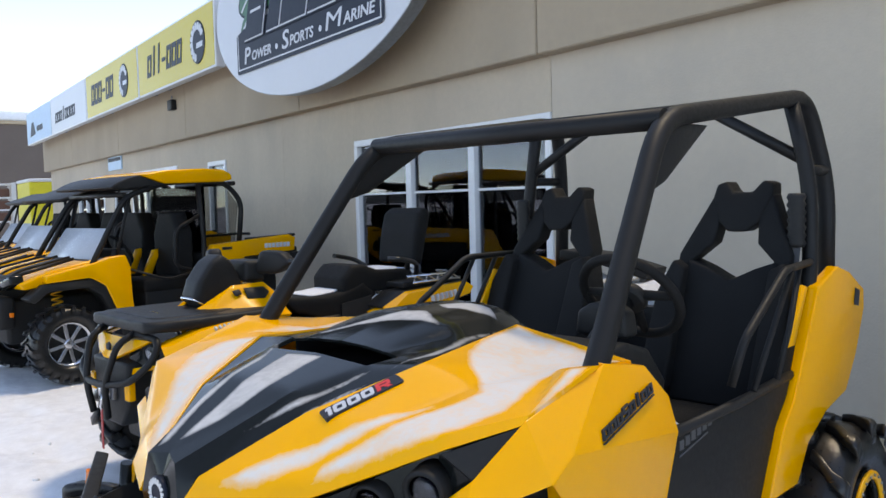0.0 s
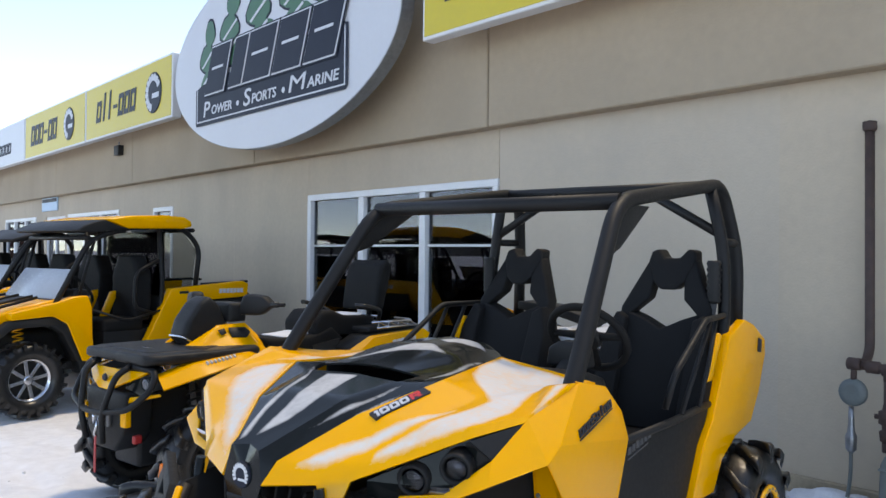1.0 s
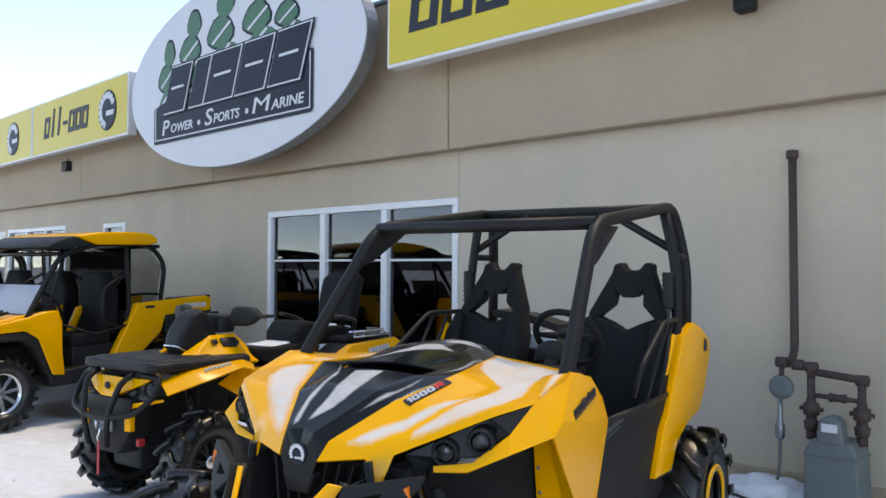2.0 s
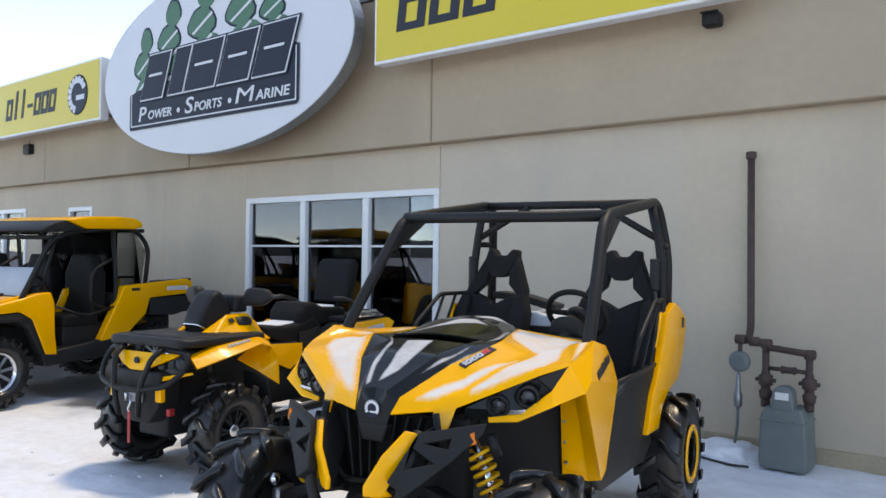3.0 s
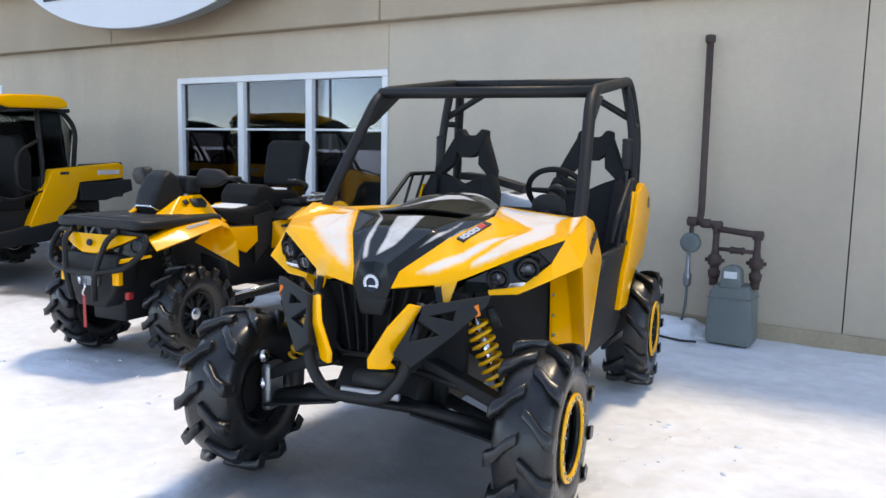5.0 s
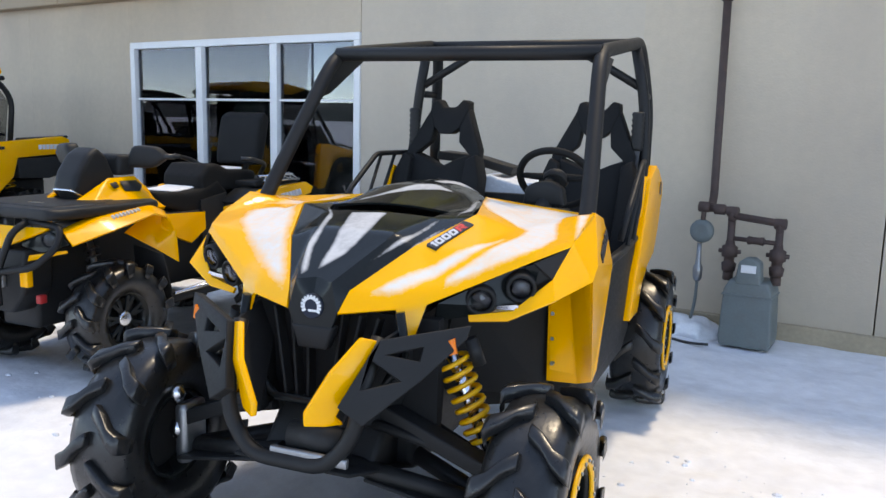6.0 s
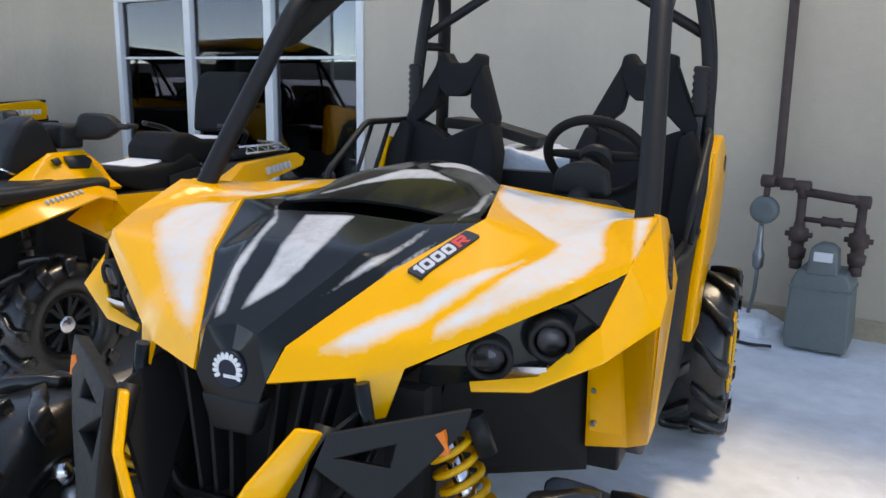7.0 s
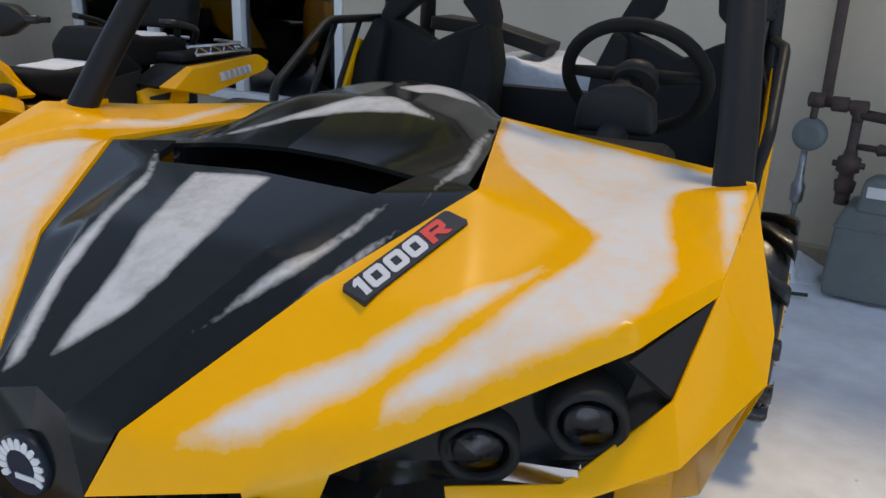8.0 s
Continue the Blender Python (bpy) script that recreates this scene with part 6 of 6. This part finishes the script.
    seat_ob = part("seat", moulded(bm_prism([(0.60, 1.01), (0.72, 0.995), (0.92, 0.985), (1.10, 1.0), (1.26, 1.06), (1.38, 0.95), (1.04, 0.79), (0.72, 0.90)], "x", -0.185, 0.185), 0.035, 3, 181), SEAT, q, "black vinyl rider seat with snow on it")
    rear_seat = part("passenger_seat", moulded(bm_prism([(1.10, 0.97), (1.09, 1.08), (1.17, 1.165), (1.28, 1.165), (1.40, 1.12), (1.62, 1.11), (1.72, 1.09), (1.70, 0.97)], "x", -0.18, 0.18), 0.04, 3, 181), SEAT, q)
    part("seat_snow", moulded(bm_box(-0.12, 0.15, 1.37, 1.62, 1.085, 1.128), 0.04, 5, 181), SNOW, rear_seat)
    part("seat_snow", moulded(bm_prism([(0.86, 0.960), (0.98, 0.962), (1.10, 0.980), (1.10, 1.012), (0.98, 1.000), (0.85, 0.995)], "x", -0.15, 0.12), 0.03, 4, 181), SNOW, seat_ob)
    part("backrest", moulded(bm_prism([(1.72, 1.14), (1.81, 1.13), (1.91, 1.50), (1.86, 1.54), (1.79, 1.50), (1.75, 1.36)], "x", -0.225, 0.175), 0.035, 3, 181), SEAT, q, "black padded passenger backrest")
    part("backrest_post", bm_tube([(0.0, 1.85, 1.3), (0.0, 1.80, 1.0)], 0.02, 8), TUBE, q)
    part("tank_cover", moulded(bm_prism([(0.40, 1.08), (0.52, 1.10), (0.61, 1.02), (0.64, 0.90), (0.40, 0.92)], "x", -0.16, 0.16), 0.03, 2, 181), YELLOW, q)
    part("engine", soften(bm_box(-0.20, 0.20, 0.15, 1.75, 0.34, 0.86), 0.04, 2), BLACK, q)
    part("rear_rack", soften(bm_box(-0.36, 0.36, 1.46, 2.02, 0.99, 1.035), 0.015, 2), BLACK, q)
    part("belly", soften(bm_box(-0.15, 0.15, -0.25, 0.2, 0.28, 0.75), 0.03, 2), BLACK, q)
    return q


quad = build_quad()

# ---- utility side-by-sides further along the row ----
SHIELD = mat("hazy_windshield", (0.46, 0.48, 0.50), 0.25, vary=0.08, size=5)
SCREEN = glass_mat("smoked_screen", 0.0, (0.55, 0.55, 0.53), (0.3, 0.3, 0.3))
SIDESCREEN = glass_mat("thin_smoked_screen", 0.0, (0.66, 0.66, 0.64), (0.3, 0.3, 0.3))


def build_utv(m, label, roof=True):
    v = thing("utility_buggy", m, label, "buggy", "utility buggies in a row")
    for s in (1, -1):
        part("front_panel", soften(bm_prism([(0.22, 1.08), (0.40, 1.13), (0.55, 1.14), (0.595, 1.02), (0.605, 0.70), (0.635, 0.475), (0.50, 0.49), (0.34, 0.87), (0.20, 0.95), (-0.20, 0.93), (-0.20, 1.0)], "x", s * 0.60, s * 0.715), 0.015, 2, 20), YELLOW, v, "yellow front side panel")
        arch = part("arch", soften(bm_prism([(-0.36, 0.80), (-0.22, 0.92), (0.22, 0.94), (0.345, 0.86), (0.50, 0.49), (0.45, 0.49), (0.30, 0.78), (0.18, 0.86), (-0.18, 0.85), (-0.30, 0.76)], "x", s * 0.52, s * 0.708), 0.006, 1, 20), BLACK, v)
        part("rear_panel", soften(bm_prism([(1.17, 0.545), (1.55, 0.60), (1.84, 0.84), (1.90, 1.03), (2.57, 1.06), (2.59, 1.21), (2.50, 1.245), (1.88, 1.205), (1.52, 1.18)], "x", s * 0.60, s * 0.70), 0.015, 2, 20), YELLOW, v, "yellow rear side panel with a pale name")
        bm = bmesh.new()
        for k in range(7):
            bm_box(s * 0.70, s * 0.704, 2.16 + k * 0.05, 2.20 + k * 0.05, 1.11, 1.16, bm=bm)
        part("name_bars", bm, WHITE, v, "pale plain bars of a maker's name")
        part("vent", bm_box(s * 0.70, s * 0.704, 1.62, 1.74, 1.12, 1.15), BLACK, v)
        part("bed_side", soften(bm_prism([(1.90, 1.02), (2.72, 1.04), (2.74, 0.90), (2.3, 0.80), (1.92, 0.82)], "x", s * 0.58, s * 0.69), 0.012, 2, 20), BLACK, v)
        part("rocker", soften(bm_prism([(0.46, 0.50), (1.34, 0.60), (1.62, 0.62), (1.55, 0.40), (0.50, 0.36)], "x", s * 0.50, s * 0.70), 0.015, 2, 20), BLACK, v)
        part("front_post", bm_tube([(s * 0.665, 0.22, 1.03), (s * 0.60, 0.62, 1.70), (s * 0.60, 1.05, 1.84), (s * 0.60, 1.72, 1.86), (s * 0.62, 1.94, 1.64), (s * 0.62, 1.88, 1.16)], 0.028, 10, 0.14), TUBE, v)
        part("hoop_post", bm_tube([(s * 0.60, 1.42, 1.85), (s * 0.63, 1.45, 1.2), (s * 0.62, 1.40, 0.6)], 0.026, 10, 0.1), TUBE, v)
        part("rail", bm_tube([(s * 0.60, 1.98, 1.215), (s * 0.60, 2.66, 1.235), (s * 0.40, 2.72, 1.23)], 0.016, 8, 0.05), TUBE, v)
        part("headlamp", soften(bm_prism([(s * 0.30, 0.86), (s * 0.60, 0.94), (s * 0.58, 1.02), (s * 0.34, 0.96)], "y", -0.46, -0.34), 0.02, 2, 20), GLOSS, v)
        for y, w in ((0.0, 0.24), (2.02, 0.27)):
            wheel_parts(v, pose(s * 0.59, y, 0.352, 11), 0.36, w, 0.20, 22, 0.016, None, 8, CHROME, s, False)
            part("spring", spring_bm((s * 0.42, y, 0.85), (s * 0.46, y, 0.50), 0.045, 0.008, 7), SPRING, v)
            part("arm", bm_tube([(s * 0.15, y, 0.42), (s * 0.52, y, 0.33)], 0.024, 8), TUBE, v)
        u = s * 0.36
        part("seat_back", moulded(bm_prism([(u - 0.23, 0.84), (u + 0.23, 0.84), (u + 0.245, 1.34), (u + 0.19, 1.43), (u + 0.14, 1.54), (u - 0.14, 1.54), (u - 0.19, 1.43), (u - 0.245, 1.34)], "y", 1.16, 1.34), 0.05, 2, 181), SEAT, v)
        part("seat_cushion", soften(bm_box(u - 0.24, u + 0.24, 0.78, 1.25, 0.74, 0.88), 0.04, 2), SEAT, v)
    for s in (1, -1):
        part("seat_trim", soften(bm_prism([(0.98, 0.86), (1.08, 0.88), (1.20, 1.16), (1.10, 1.14)], "x", s * 0.16, s * 0.20), 0.006, 1), YELLOW, v)
    part("hood", soften(bm_prism([(0.30, 1.12), (-0.10, 1.03), (-0.42, 0.90), (-0.50, 0.80), (-0.40, 0.74), (0.30, 0.86)], "x", -0.17, 0.17), 0.02, 2, 15), BLACK, v)
    for s in (1, -1):
        part("hood_side", soften(bm_prism([(0.30, 1.115), (-0.10, 1.04), (-0.40, 0.94), (-0.36, 0.88), (0.30, 0.95)], "x", s * 0.16, s * 0.62), 0.02, 2, 15), YELLOW, v)
    part("cowl", soften(bm_box(-0.60, 0.60, 0.22, 0.55, 0.90, 1.11), 0.03, 2), BLACK, v)
    part("windshield", soften(bm_plate([(-0.45, 0.27, 1.10), (0.58, 0.27, 1.10), (0.57, 0.46, 1.40), (-0.38, 0.46, 1.40)], [[0, 1, 2, 3]], 0.008), 0.003, 1), SHIELD, v, "hazy half windshield")
    for x in (-0.42, -0.14, 0.14, 0.42):
        part("hood_rack_bar", bm_tube([(x, 0.14, 1.14), (x, -0.30, 1.05), (x, -0.46, 0.96)], 0.012, 8, 0.06), TUBE, v)
    part("hood_rack_rim", bm_tube([(-0.55, 0.12, 1.13), (-0.52, -0.42, 1.0), (0.52, -0.42, 1.0), (0.55, 0.12, 1.13)], 0.016, 8, 0.08), TUBE, v)
    part("grille", soften(bm_box(-0.42, 0.42, -0.52, -0.36, 0.52, 0.82), 0.04, 2), BLACK, v)
    part("bumper", bm_tube([(-0.30, -0.45, 0.90), (-0.34, -0.60, 0.72), (-0.30, -0.58, 0.46), (0.30, -0.58, 0.46), (0.34, -0.60, 0.72), (0.30, -0.45, 0.90)], 0.024, 10, 0.08), TUBE, v)
    part("marker", soften(bm_box(0.47, 0.51, -0.44, -0.41, 0.64, 0.68), 0.005), ORANGE, v, "orange side marker")
    part("floor_pan", soften(bm_box(-0.56, 0.56, 0.40, 1.45, 0.40, 0.48), 0.01), BLACK, v)
    part("chassis", soften(bm_box(-0.30, 0.30, -0.40, 2.60, 0.36, 0.78), 0.04, 2), BLACK, v)
    part("bed", soften(bm_box(-0.58, 0.58, 1.92, 2.70, 0.82, 1.10), 0.02, 2), BLACK, v)
    part("rear_screen", bm_box(-0.56, 0.56, 1.50, 1.52, 1.02, 1.80), SCREEN, v, "smoked rear screen") if roof else None
    for s in (1, -1):
        part("side_screen", bm_plate([(0.605, 1.46, 1.14), (0.605, 1.84, 1.16), (0.605, 1.90, 1.60), (0.598, 1.74, 1.80), (0.598, 1.48, 1.82)], [[0, 1, 2, 3, 4]], 0.004, side=s), SIDESCREEN, v, "smoked side screen") if roof else None
    part("seat_base", soften(bm_box(-0.58, 0.58, 0.80, 1.48, 0.46, 0.76), 0.02), BLACK, v)
    wheel = part("steering_wheel", bm_tube([(0.17 * math.cos(a), 0, 0.17 * math.sin(a)) for a in (2 * math.pi * k / 28 for k in range(28))], 0.015, 8, closed=True), SEAT, v, at=pose(0.36, 0.66, 1.18, 35))
    part("wheel_spoke", beam((-0.16, 0, 0), (0.16, 0, 0), 0.03, 0.012, up=(0, 1, 0)), BLACK, wheel)
    part("column", bm_tube([(0.36, 0.68, 1.16), (0.36, 0.45, 1.0)], 0.03, 8), BLACK, v)
    for sx in (1, -1):
        part("door_bar", bm_tube([(sx * 0.66, 0.60, 1.00), (sx * 0.68, 1.0, 0.86), (sx * 0.67, 1.42, 0.95)], 0.012, 8, 0.1), TUBE, v)
        part("shoulder_bar", bm_tube([(sx * 0.61, 1.43, 1.50), (sx * 0.64, 1.12, 1.36), (sx * 0.64, 1.10, 0.98), (sx * 0.62, 1.42, 0.90)], 0.02, 8, 0.1), TUBE, v)
        part("dash_brace", bm_tube([(sx * 0.56, 0.52, 1.06), (sx * 0.59, 0.58, 1.36), (sx * 0.60, 0.68, 1.72)], 0.016, 8, 0.05), TUBE, v)
    part("dash", soften(bm_prism([(0.46, 1.10), (0.50, 1.20), (0.62, 1.19), (0.70, 1.04), (0.60, 0.86), (0.46, 0.86)], "x", -0.56, 0.56), 0.03, 2, 20), BLACK, v)
    part("rear_shelf", soften(bm_box(-0.58, 0.58, 1.44, 1.88, 0.80, 1.10), 0.02, 2), BLACK, v)
    for y, z in ((0.62, 1.72), (1.42, 1.85), (1.86, 1.83)):
        part("cross_bar", bm_tube([(-0.60, y, z), (0.60, y, z)], 0.024, 10), TUBE, v)
    if roof:
        prof = [(0.76, 1.915), (1.05, 1.965), (1.45, 1.985), (1.70, 1.977), (1.80, 1.93), (1.81, 1.87), (1.70, 1.845), (1.03, 1.825)]
        bm = bm_prism(prof, "x", -0.66, 0.66)
        top = part("roof", soften(bm, 0.025, 3, 15), YELLOW_FROST, v, "yellow hard roof dusted with frost")
        frost_and_sheen(top, [[(-0.60, 0.9), (0.45, 0.9), (0.5, 1.3), (0.3, 1.8), (-0.6, 1.8)]], 0.3)
        part("visor", soften(bm_prism([(0.47, 1.795), (0.54, 1.84), (0.64, 1.88), (0.755, 1.91), (1.025, 1.82), (0.66, 1.775), (0.49, 1.775)], "x", -0.645, 0.645), 0.02, 2, 15), BLACK, v)
    else:
        part("roof", soften(bm_prism([(0.45, 1.72), (0.9, 1.86), (1.5, 1.90), (1.8, 1.87), (1.5, 1.85), (0.9, 1.81), (0.5, 1.68)], "x", -0.60, 0.60), 0.02, 2, 15), BLACK, v, "black hard roof")
    return v


build_utv(pose(-0.16, -3.5, 0, 0, 0, 12), "yellow utility buggy with a yellow roof and bright alloy wheels")
build_utv(pose(-2.75, -3.45, 0, 0, 0, 13), "yellow utility buggy with a black roof", False)
build_utv(pose(-5.4, -3.3, 0, 0, 0, 13), "yellow utility buggy with a black roof, far along the row", False)
